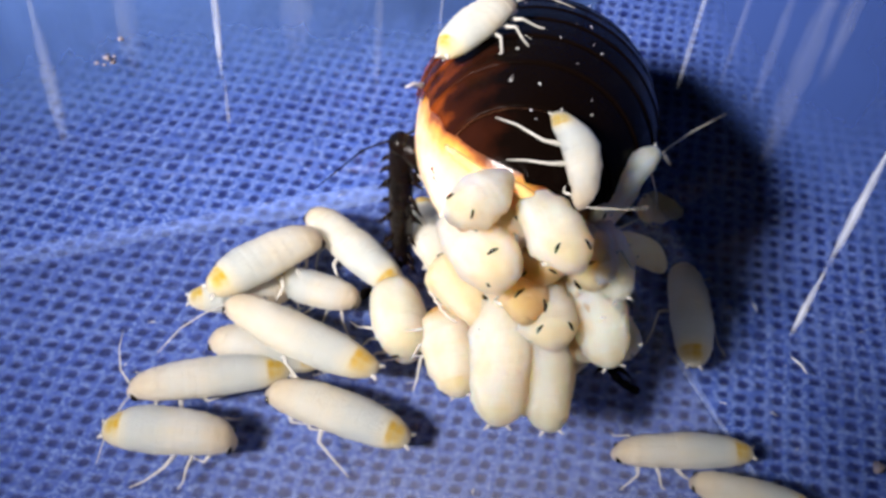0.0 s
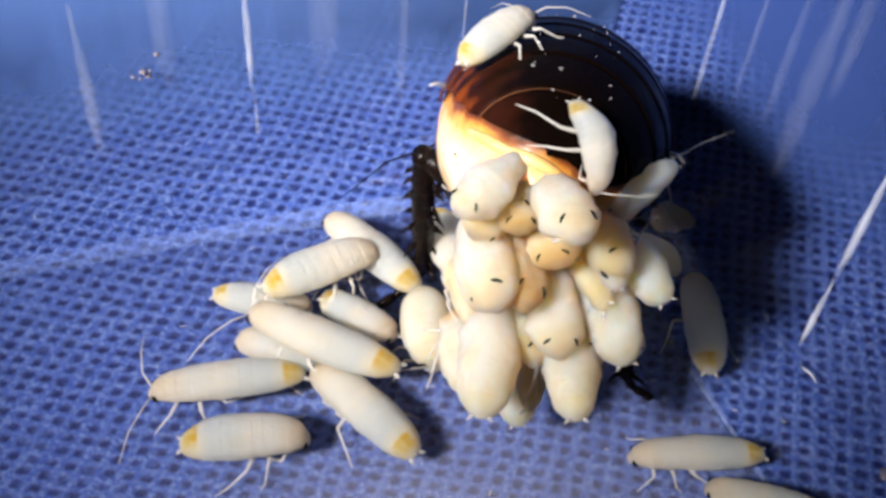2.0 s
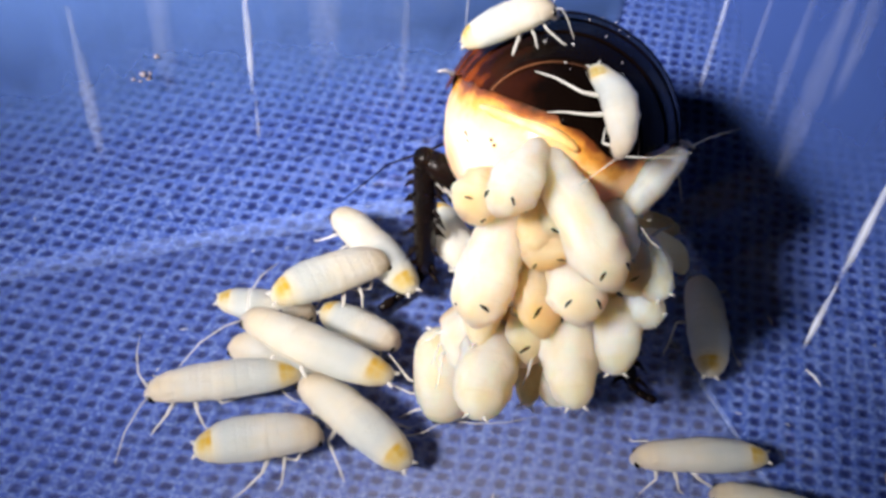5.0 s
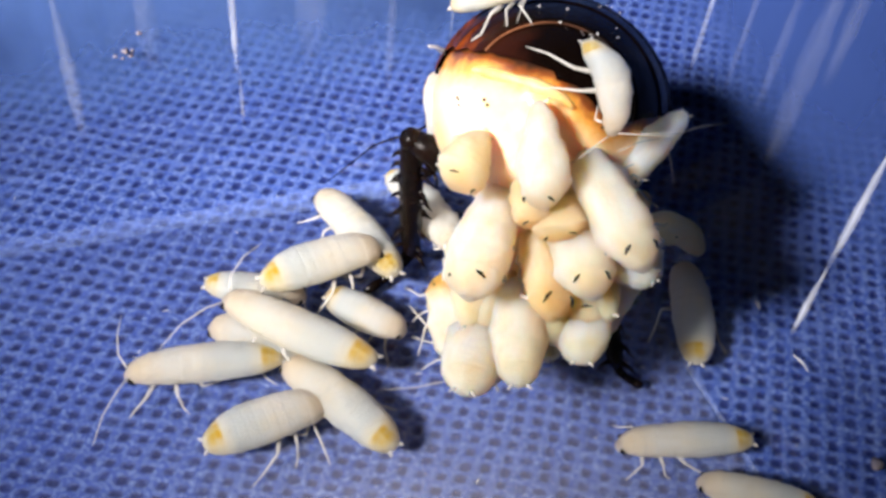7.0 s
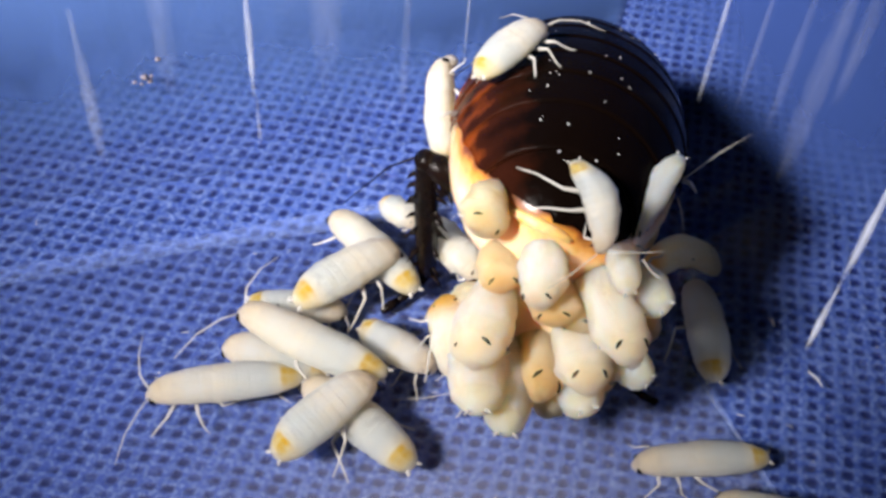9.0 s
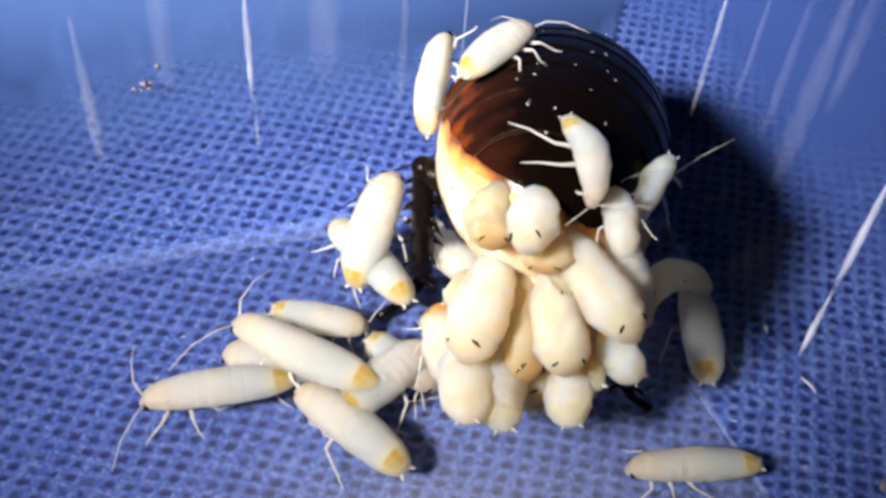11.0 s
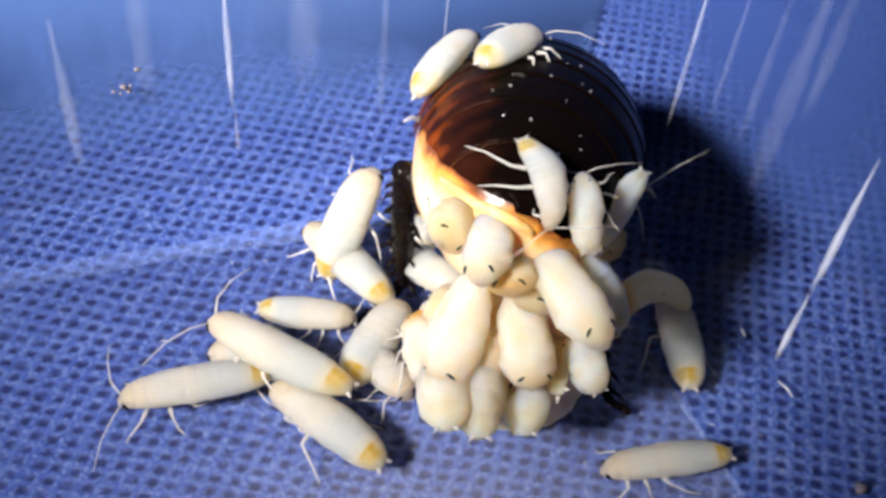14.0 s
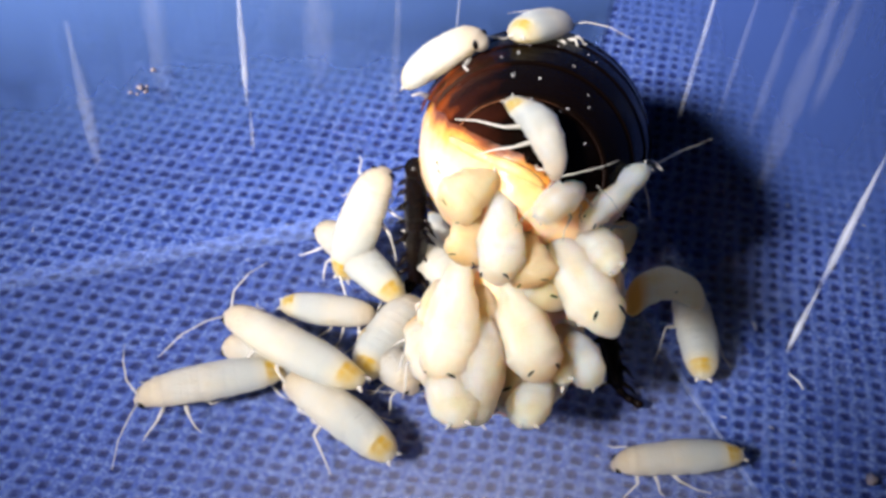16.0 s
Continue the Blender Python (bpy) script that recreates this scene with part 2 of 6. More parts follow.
def sac_material():
    """Thin cream skin, stained amber and brown in a ragged band below the last plate's margin."""
    m, nt, b = material("cream_brood_sac_skin")
    u = math_node(nt, "MULTIPLY", axis(nt, 0), 1 / 0.01102)
    e = math_node(nt, "POWER", math_node(nt, "MULTIPLY", math_node(nt, "SUBTRACT", u, 0.45), 1 / 0.28), 2.0)
    hump = math_node(nt, "MULTIPLY", math_node(nt, "EXPONENT", math_node(nt, "MULTIPLY", e, -1.0)), 0.20)
    d = math_node(nt, "ADD", math_node(nt, "MULTIPLY", axis(nt, 2), 1 / 0.0105), hump)
    d = math_node(nt, "ADD", d, math_node(nt, "MULTIPLY", math_node(nt, "SUBTRACT", noise_node(nt, 330, 4, 0.6), 0.5), 0.34))
    cream = mix(nt, ramp(nt, noise_node(nt, 150, 4), [(0.38, (0, 0, 0)), (0.68, (1, 1, 1))]), (0.87, 0.59, 0.32), (0.94, 0.78, 0.58))
    stain = ramp(nt, d, [(0.0, (0.82, 0.48, 0.16)), (0.10, (0.66, 0.30, 0.05)), (0.17, (0.22, 0.06, 0.012)), (0.24, (0.03, 0.010, 0.005))])
    there = ramp(nt, math_node(nt, "ADD", d, 0.5), [(0.36, (0, 0, 0)), (0.57, (1, 1, 1))])
    nt.links.new(mix(nt, there, cream, stain), b.inputs["Base Color"])
    b.inputs["Roughness"].default_value = 0.28
    b.inputs["Subsurface Weight"].default_value = 0.7
    b.inputs["Subsurface Radius"].default_value = (1.0, 0.55, 0.28)
    b.inputs["Subsurface Scale"].default_value = 0.0022
    bump(nt, b, noise_node(nt, 420, 4), 0.35, 0.0004)
    return m


RIM = rim_material()
SAC = sac_material()
# amber birth tissue, painted paler so that the heap's gaps look lit
TISSUE = simple_material("wet_amber_tissue", (0.92, 0.62, 0.32), (0.96, 0.78, 0.56), 260, 0.3, 0.5, 0.6)
MEMBRANE = simple_material("amber_membrane", (0.66, 0.33, 0.08), (0.93, 0.71, 0.36), 260, 0.48, 0.4, 0.7)
BLACK_LEG = simple_material("black_spiny_leg_skin", (0.003, 0.0025, 0.0025), (0.008, 0.004, 0.003), 700, 0.26, 0.6)
BLACK_LEG.node_tree.nodes["Principled BSDF"].inputs["Specular IOR Level"].default_value = 0.10
PALE_BIT = simple_material("pale_speck", (0.75, 0.75, 0.72), (0.9, 0.9, 0.88), 500, 0.1)
CRUMB = simple_material("pale_crumb", (0.10, 0.11, 0.20), (0.26, 0.21, 0.19), 900, 0.8)


# mesh helpers
def mesh_of(name, bm, *mats):
    me = bpy.data.meshes.new(name)
    for f in bm.faces:
        f.smooth = True
    bm.to_mesh(me)
    bm.free()
    for mt in mats:
        me.materials.append(mt)
    return me


def part(name, bm, mat, parent, label=""):
    ob = new(name, mesh_of(name, bm, *(mat if isinstance(mat, tuple) else (mat,))))
    ob.parent = parent
    if label:
        ob["label"] = label
    return ob


def thing(name, label, category, group="", kind=""):
    ob = new(name)
    ob.empty_display_size = 0.002
    return tagged(ob, label, category, group, kind)


def loft(bm, rings, close=True):
    """Skin over rings of points; the ends are closed with fans."""
    vs = [[bm.verts.new(p) for p in r] for r in rings]
    n = len(vs[0])
    for a, b in zip(vs, vs[1:]):
        for i in range(n):
            j = (i + 1) % n
            bm.faces.new((a[i], a[j], b[j], b[i]))
    if close:
        for r, flip in ((vs[0], True), (vs[-1], False)):
            c = bm.verts.new(sum((v.co for v in r), Vector()) / n)
            for i in range(n):
                j = (i + 1) % n
                bm.faces.new((r[j], r[i], c) if flip else (r[i], r[j], c))
    return bm


def tube(bm, pts, radii, sides=7):
    pts = [Vector(p) for p in pts]
    rings = []
    for i, p in enumerate(pts):
        d = (pts[min(i + 1, len(pts) - 1)] - pts[max(i - 1, 0)]).normalized()
        ref = Vector((0, 0, 1)) if abs(d.z) < 0.9 else Vector((1, 0, 0))
        u = d.cross(ref).normalized()
        w = u.cross(d)
        rings.append([p + (u * math.cos(a) + w * math.sin(a)) * radii[i] for a in (2 * math.pi * k / sides for k in range(sides))])
    return loft(bm, rings)


def blob(bm, centre, rx, ry, rz, seg=10, rings=7):
    c = Vector(centre)
    r = []
    for i in range(1, rings):
        f = math.pi * i / rings
        r.append([c + Vector((rx * math.sin(f) * math.cos(a), -ry * math.cos(f), rz * math.sin(f) * math.sin(a))) for a in (2 * math.pi * k / seg for k in range(seg))])
    return loft(bm, r)


# blue cloth under everything
FLOOR_Z = 0.0
CLOTH_Z = -0.0009


def cloth():
    u, v, n = 0.00168, 0.00155, 6
    nx, ny = 92, 82
    gx = (np.arange(nx * n + 1) / n - nx / 2)
    gy = (np.arange(ny * n + 1) / n - ny / 2)
    X, Y = np.meshgrid(gx, gy)
    fx, fy = (X % 1) - 0.5, (Y % 1) - 0.5
    rng = np.random.default_rng(4)
    ix, iy = np.floor(X).astype(int) + 60, np.floor(Y).astype(int) + 60
    jx, jy, js = (rng.normal(0, s, (200, 200)) for s in (0.035, 0.035, 0.10))
    sx, sy = 0.29 * (1 + js[ix, iy]), 0.30 * (1 + js[iy, ix])
    d = ((np.abs(fx - jx[ix, iy]) / sx) ** 3 + (np.abs(fy - jy[ix, iy]) / sy) ** 3)
    pit = np.clip(1.45 - d * 0.85, 0, 1)
    # the cloth lies a little sheared and wavy
    y0 = Y * v + 0.012
    x0 = X * u
    wx = x0 + (y0 - 0.0) * (0.16 - 2.08 * x0) + 0.00018 * np.sin(y0 * 260 + x0 * 90)
    wy = y0 + 1.85 * y0 ** 2 - 0.05 * x0 + 0.00018 * np.sin(x0 * 240 + y0 * 70)
    wz = CLOTH_Z - 0.00016 * pit + 0.00012 * np.sin(x0 * 210) * np.sin(y0 * 180)
    verts = np.stack([wx, wy, wz], -1).reshape(-1, 3)
    w = nx * n + 1
    k = np.arange(ny * n)[:, None] * w + np.arange(nx * n)[None, :]
    faces = np.stack([k, k + 1, k + 1 + w, k + w], -1).reshape(-1, 4)
    me = bpy.data.meshes.new("cloth_ground")
    me.from_pydata(verts.tolist(), [], faces.tolist())
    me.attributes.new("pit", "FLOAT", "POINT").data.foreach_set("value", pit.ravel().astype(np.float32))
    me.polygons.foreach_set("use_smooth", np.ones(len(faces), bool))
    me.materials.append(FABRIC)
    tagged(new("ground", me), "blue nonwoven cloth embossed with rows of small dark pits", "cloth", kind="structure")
    bm = bmesh.new()
    bmesh.ops.create_grid(bm, x_segments=24, y_segments=24, size=0.16)
    for p in bm.verts:
        p.co.z = CLOTH_Z - 0.0022
    tagged(new("ground", mesh_of("table_ground", bm, TABLE)), "plain blue cloth spread over the table beyond", "cloth", kind="structure")


cloth()

# clear plastic box: two walls meet behind the animal, two more close it behind the camera
D1, N1 = Vector((0.92759, 0.37361, 0)), Vector((-0.37361, 0.92759, 0))
D2, N2 = Vector((0.46647, -0.88454, 0)), Vector((0.88454, 0.46647, 0))
P1, P2 = Vector((-0.0069, 0.0067, 0)), Vector((0.0200, -0.0036, 0))
FILLET, WALL_T, WALL_H = 0.005, 0.0011, 0.062


def meet(p, d, q, e):
    k = (q - p).cross(e).z / d.cross(e).z
    return p + d * k


def plastic_box():
    box = thing("plastic_box", "clear scratched plastic box with rounded floor edges, open on top", "box", kind="structure")
    long1, long2 = 0.150, 0.150
    corner = meet(P1, D1, P2, D2)
    a, b = corner - D1 * long1, corner + D2 * long2
    opp = a + D2 * long2
    bm = bmesh.new()
    top = [bm.verts.new((p.x, p.y, FLOOR_Z)) for p in (a, corner, b, opp)]
    low = [bm.verts.new((p.x, p.y, FLOOR_Z - 0.0006)) for p in (a, corner, b, opp)]
    bm.faces.new(top[::-1])
    bm.faces.new(low)
    for i in range(4):
        j = (i + 1) % 4
        bm.faces.new((top[i], top[j], low[j], low[i]))
    fl = part("floor_panel", bm, CLEAR_FLOOR, box)
    fl.visible_shadow = False
    outer = meet(P1 + N1 * FILLET, D1, P2 + N2 * FILLET, D2)
    for name, start, d, n, length in (("wall", outer - D1 * long1, D1, N1, long1), ("wall", outer, D2, N2, long2),
                                      ("wall", outer - D1 * long1, D2, -N1 * 1.0, long2), ("wall", outer - D1 * long1 + D2 * long2, D1, D2, long1)):
        bm = bmesh.new()
        s, e = start, start + d * length
        n = n.normalized()
        cols = []
        for k in range(13):
            p = s.lerp(e, k / 12)
            cols.append([bm.verts.new((*(p + n * o).xy, z)) for o, z in ((0, FILLET * 0.96), (0, WALL_H), (WALL_T, WALL_H), (WALL_T, FILLET * 0.96))])
        for c0, c1 in zip(cols, cols[1:]):
            for i in range(4):
                j = (i + 1) % 4
                bm.faces.new((c0[i], c1[i], c1[j], c0[j]))
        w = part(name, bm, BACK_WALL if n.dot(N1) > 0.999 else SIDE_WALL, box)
        w.visible_shadow = False
    for start, d, n, length in ((outer - D1 * long1 - N1 * FILLET, D1, N1, long1 - FILLET), (outer - N2 * FILLET + D2 * FILLET, D2, N2, long2 - FILLET)):
        bm = bmesh.new()
        cols = []
        for k in range(31):
            p = start + d * (length * k / 30)
            row = []
            for i in range(9):
                f = math.pi / 2 * i / 8
                row.append(bm.verts.new(p + n * (FILLET * math.sin(f)) + Vector((0, 0, FILLET * (1 - math.cos(f)) + 0.0001))))
            cols.append(row)
        for c0, c1 in zip(cols, cols[1:]):
            for i in range(8):
                bm.faces.new((c0[i], c1[i], c1[i + 1], c0[i + 1]))
        w = part("moulded_edge", bm, CLEAR_FLOOR, box)
        w.visible_shadow = False
    # the pale crease where the floor begins to turn up
    for start, d, n, length, wide in ((outer - D1 * long1 - N1 * FILLET, D1, N1, long1 - FILLET, 0.0019), (outer - N2 * FILLET + D2 * FILLET, D2, N2, long2 - FILLET, 0.0005)):
        bm = bmesh.new()
        cols = []
        for k in range(61):
            p = start + d * (length * k / 60)
            wv = wide * (1 + 0.45 * noise.noise(p * 90))
            cols.append([bm.verts.new(p + n * (o * wv) + Vector((0, 0, 0.00018 + hh))) for o, hh in ((-0.6, 0), (0, 0.00006), (0.6, 0.0001))])
        for c0, c1 in zip(cols, cols[1:]):
            for i in range(2):
                bm.faces.new((c0[i], c1[i], c1[i + 1], c0[i + 1]))
        w = part("crease", bm, CLEAR_EDGE, box, "pale moulded crease along the floor's edge")
        w.visible_shadow = False
    return box


box = plastic_box()


def streak(x, y, z0, z1, width, d, n, strength):
    """A long whitish streak imitating an upright reflection on a wall's inner face, thin at both ends."""
    bm = bmesh.new()
    rng = random.Random(int((x - y + z0) * 1e6))
    rows = []
    for k in range(15):
        f = k / 14
        z = z0 + (z1 - z0) * f
        hw = width * 0.5 * (0.45 + 0.55 * math.sin(math.pi * min(1, f * 1.15 + 0.06))) * rng.uniform(0.8, 1.15)
        c = Vector((x, y, z)) - n * 0.00012
        rows.append([bm.verts.new(c - d * hw), bm.verts.new(c - n * 0.00012), bm.verts.new(c + d * hw)])
    for r0, r1 in zip(rows, rows[1:]):
        for i in range(2):
            bm.faces.new((r0[i], r0[i + 1], r1[i + 1], r1[i]))
    ob = part("pale_streak", bm, STREAK, box, "whitish upright streak imitating a reflection on the clear wall")
    at = ob.data.attributes.new("coverage", "FLOAT", "POINT")
    vals = []
    for k in range(15):
        f = k / 14
        e = strength * min(1, 4 * f, 5 * (1 - f) + 0.3)
        vals += [e * 0.25, e, e * 0.25]
    at.data.foreach_set("value", vals)
    ob.visible_shadow = False


# reflections on the upright folds, painted as whitish strips
for x, y, z0, z1, w, s in ((-0.0370, -0.0001, 0.0085, 0.028, 0.0014, 0.28), (-0.0228, 0.0057, 0.0145, 0.034, 0.0007, 1.0),
                           (-0.0226, 0.0058, 0.0080, 0.0150, 0.0005, 0.30), (-0.0086, 0.0114, 0.0080, 0.032, 0.0010, 0.13),
                           (-0.0028, 0.0137, 0.0150, 0.036, 0.0003, 0.5), (-0.0300, 0.0028, 0.016, 0.040, 0.0022, 0.12),
                           (-0.0160, 0.0084, 0.014, 0.040, 0.0030, 0.10)):
    streak(x, y, z0, z1, w, D1, N1, s)
for x, y, z0, z1, w, s in ((0.0201, 0.0068, 0.0165, 0.040, 0.0008, 0.36), (0.0311, -0.0139, 0.0100, 0.0200, 0.0008, 0.95),
                           (0.0311, -0.0139, 0.0195, 0.0360, 0.0009, 0.85), (0.0262, -0.0046, 0.0215, 0.046, 0.0026, 0.10),
                           (0.0273, -0.0066, 0.0320, 0.050, 0.0018, 0.09), (0.0246, -0.0016, 0.0240, 0.044, 0.0012, 0.08),
                           (0.0225, 0.0022, 0.0230, 0.044, 0.0008, 0.08)):
    streak(x, y, z0, z1, w, D2, N2, s)


def floor_scratch(pts, width):
    """A faint long scratch in the clear floor."""
    bm = bmesh.new()
    rows = []
    for k in range(25):
        f = k / 24 * (len(pts) - 1)
        i = min(int(f), len(pts) - 2)
        p = Vector(pts[i]).lerp(Vector(pts[i + 1]), f - i)
        d = (Vector(pts[i + 1]) - Vector(pts[i])).normalized()
        side = Vector((-d.y, d.x, 0)) * width * (0.7 + 0.6 * noise.noise(p * 700))
        rows.append([bm.verts.new(p - side), bm.verts.new(p), bm.verts.new(p + side)])
    for r0, r1 in zip(rows, rows[1:]):
        for i in range(2):
            bm.faces.new((r0[i], r0[i + 1], r1[i + 1], r1[i]))
    ob = part("pale_streak", bm, STREAK, box, "faint long scratch in the clear floor")
    at = ob.data.attributes.new("coverage", "FLOAT", "POINT")
    at.data.foreach_set("value", [v for k in range(25) for v in (0.05, 0.26 + 0.2 * noise.noise(Vector((k * 0.7, 3, 0))), 0.05)])
    ob.visible_shadow = False


floor_scratch(((0.0213, -0.0072, 0.0004), (0.0231, -0.0104, 0.0004), (0.0257, -0.0150, 0.0004), (0.0276, -0.0181, 0.0004), (0.0300, -0.0225, 0.0004)), 0.00016)

# crumbs and a hair stuck to the plastic
def crumb(x, y, z, r, seed, label):
    bm = bmesh.new()
    bmesh.ops.create_icosphere(bm, subdivisions=2, radius=r)
    for v in bm.verts:
        v.co *= 1 + 0.9 * noise.noise(v.co * (1.6 / r) + Vector((seed, 0, 0)))
        v.co.z *= 0.6
    ob = tagged(new("crumb", mesh_of("crumb", bm, CRUMB)), label, "crumb", "specks on the plastic box")
    ob.location = (x, y, z)


for i, (dx, z, r) in enumerate(((0.0, 0.0192, 0.00034), (0.0014, 0.0211, 0.00026), (-0.0010, 0.0187, 0.00022), (0.0004, 0.0187, 0.00030), (0.0006, 0.0192, 0.00018), (-0.0004, 0.0184, 0.00016))):
    p = Vector((-0.0321, 0.0020, z)) + D1 * dx - N1 * 0.00015
    crumb(p.x, p.y, p.z, r, i, "tiny tan crumb stuck to the clear wall")
crumb(0.0416, -0.0200, 0.0002, 0.0006, 9, "small white crumb lying by the box wall")
bm = bmesh.new()
tube(bm, [(0.0348, -0.0088, 0.0002), (0.0356, -0.0098, 0.0004), (0.0361, -0.0106, 0.0002)], [0.00008, 0.00011, 0.00006], 6)
tagged(new("fibre", mesh_of("fibre", bm, PALE_BIT)), "short white fibre on the plastic floor", "fibre")


bm = bmesh.new()
tube(bm, [(0.0315, -0.0027, 0.0002), (0.0317, -0.0031, 0.0004), (0.0319, -0.0037, 0.0002)], [0.00006, 0.00009, 0.00005], 6)
tagged(new("fibre", mesh_of("fibre", bm, PALE_BIT)), "short white fibre on the plastic floor", "fibre")


def lint():
    """Stray pale fibres caught on the cloth."""
    rng = random.Random(21)
    bm = bmesh.new()
    for _ in range(60):
        p = Vector((rng.uniform(-0.05, 0.05), rng.uniform(-0.03, 0.045), CLOTH_Z + 0.00012))
        a = rng.uniform(0, math.tau)
        n = rng.uniform(0.00012, 0.0004)
        d = Vector((math.cos(a), math.sin(a), 0)) * n
        tube(bm, [p - d, p + Vector((0, 0, 0.00008)) + d * 0.2, p + d], [0.00003, rng.uniform(0.00003, 0.00006), 0.00002], 5)
    tagged(new("lint", mesh_of("lint", bm, PALE_BIT)), "stray pale fibres caught on the blue cloth", "lint", kind="stuff")


lint()

# the mother
A, L, H = 0.01102, 0.020, 0.0105
ROOT = Vector((0.00712, 0.00106, 0.0))


def on_body(phi, theta, k=1.0):
    """A place on the abdomen: phi from the rear end, theta from the back's ridge."""
    return Vector((A * k * math.sin(phi) * math.sin(theta), -L * k * math.cos(phi), H * k * math.sin(phi) * math.cos(theta)))


def margin(x):
    return 0.22 - 0.20 * math.exp(-((x - 0.45) / 0.28) ** 2)


def margin_angle(phi, side):
    """How far down a plate reaches on one side, as an angle from the ridge."""
    if phi > radians(70):
        return radians(86)
    th = radians(70)
    for _ in range(25):
        z = margin(side * math.sin(phi) * math.sin(th))
        th = 0.5 * th + 0.5 * math.acos(max(-1.0, min(1.0, z / math.sin(phi))))
    return min(th, radians(88))

def tergite(phi0, phi1, proud, mother_part):
    """One back plate: an arched shell, its rear edge proud of the plate behind."""
    bm = bmesh.new()
    nphi, nth = 9, 44
    cols = []
    for i in range(nphi + 1):
        s = i / nphi
        phi = phi0 + (phi1 - phi0) * s
        lift = 1.0 + proud * (1 - s) ** 1.5
        row = []
        left, right = margin_angle(phi, -1), margin_angle(phi, 1)
        for j in range(nth + 1):
            f = j / nth
            edge = 0.05 * noise.noise(Vector((f * 5, phi * 9, 1.0)))
            th = -left + (left + right) * f + edge * (2 * f - 1) ** 3
            row.append(on_body(phi, th, lift + 0.004 * noise.noise(Vector((f * 6, phi * 2, 4.0)))))
        cols.append(row)
    # a lip folded in at the rear edge gives the plate its thickness
    lip = [p * (1 - proud) for p in cols[0]]
    cols.insert(0, lip)
    vs = [[bm.verts.new(p) for p in r] for r in cols]
    for k, (r0, r1) in enumerate(zip(vs, vs[1:])):
        for j in range(nth):
            f = bm.faces.new((r0[j], r0[j + 1], r1[j + 1], r1[j]))
            # only the proud plate's lip carries the painted highlight
            f.material_index = 1 if k == 0 and proud > 0.01 else 0
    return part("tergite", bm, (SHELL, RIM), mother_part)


def spiny_leg(name, hip, knee, ankle, toes, thick, spines, parent, label):
    """A leg in three pieces: femur, spined tibia, jointed foot."""
    hip, knee, ankle = Vector(hip), Vector(knee), Vector(ankle)
    bm = bmesh.new()
    tube(bm, [hip, hip.lerp(knee, 0.3), hip.lerp(knee, 0.75), knee], [thick * 1.1, thick * 1.35, thick * 1.15, thick * 0.85], 12)
    blob(bm, knee, thick * 0.95, thick * 0.95, thick * 0.95, 12, 8)
    femur = part(name, bm, BLACK_LEG, parent, label)
    bm = bmesh.new()
    tube(bm, [knee.lerp(ankle, f) for f in (-0.02, 0.06, 0.3, 0.7, 0.94, 1.0)], [thick * k for k in (0.5, 0.85, 1.0, 0.95, 0.8, 0.45)], 12)
    part("tibia", bm, BLACK_LEG, femur)
    bm = bmesh.new()
    pts = [ankle] + [Vector(p) for p in toes]
    for a, b in zip(pts, pts[1:]):
        tube(bm, [a, a.lerp(b, 0.5), b], [thick * 0.36, thick * 0.44, thick * 0.34], 8)
    part("foot", bm, BLACK_LEG, femur)
    d = (ankle - knee).normalized()
    rng = random.Random(int(abs(knee.x) * 1e5) + spines)
    for k in range(spines):
        p = knee.lerp(ankle, 0.10 + 0.86 * k / max(1, spines - 1))
        for side in (-1, 1):
            out = Vector((side, rng.uniform(-0.9, 0.3), rng.uniform(-0.2, 0.2))).normalized()
            reach = rng.uniform(0.6, 1.4)
            bm = bmesh.new()
            tube(bm, [p + out * thick * 0.6, p + out * (thick + 0.0004 * reach) + d * 0.0004, p + out * (thick + 0.0009 * reach) + d * 0.0010], [0.00030, 0.00020, 0.00003], 6)
            part("spine", bm, BLACK_LEG, femur)
    return femur


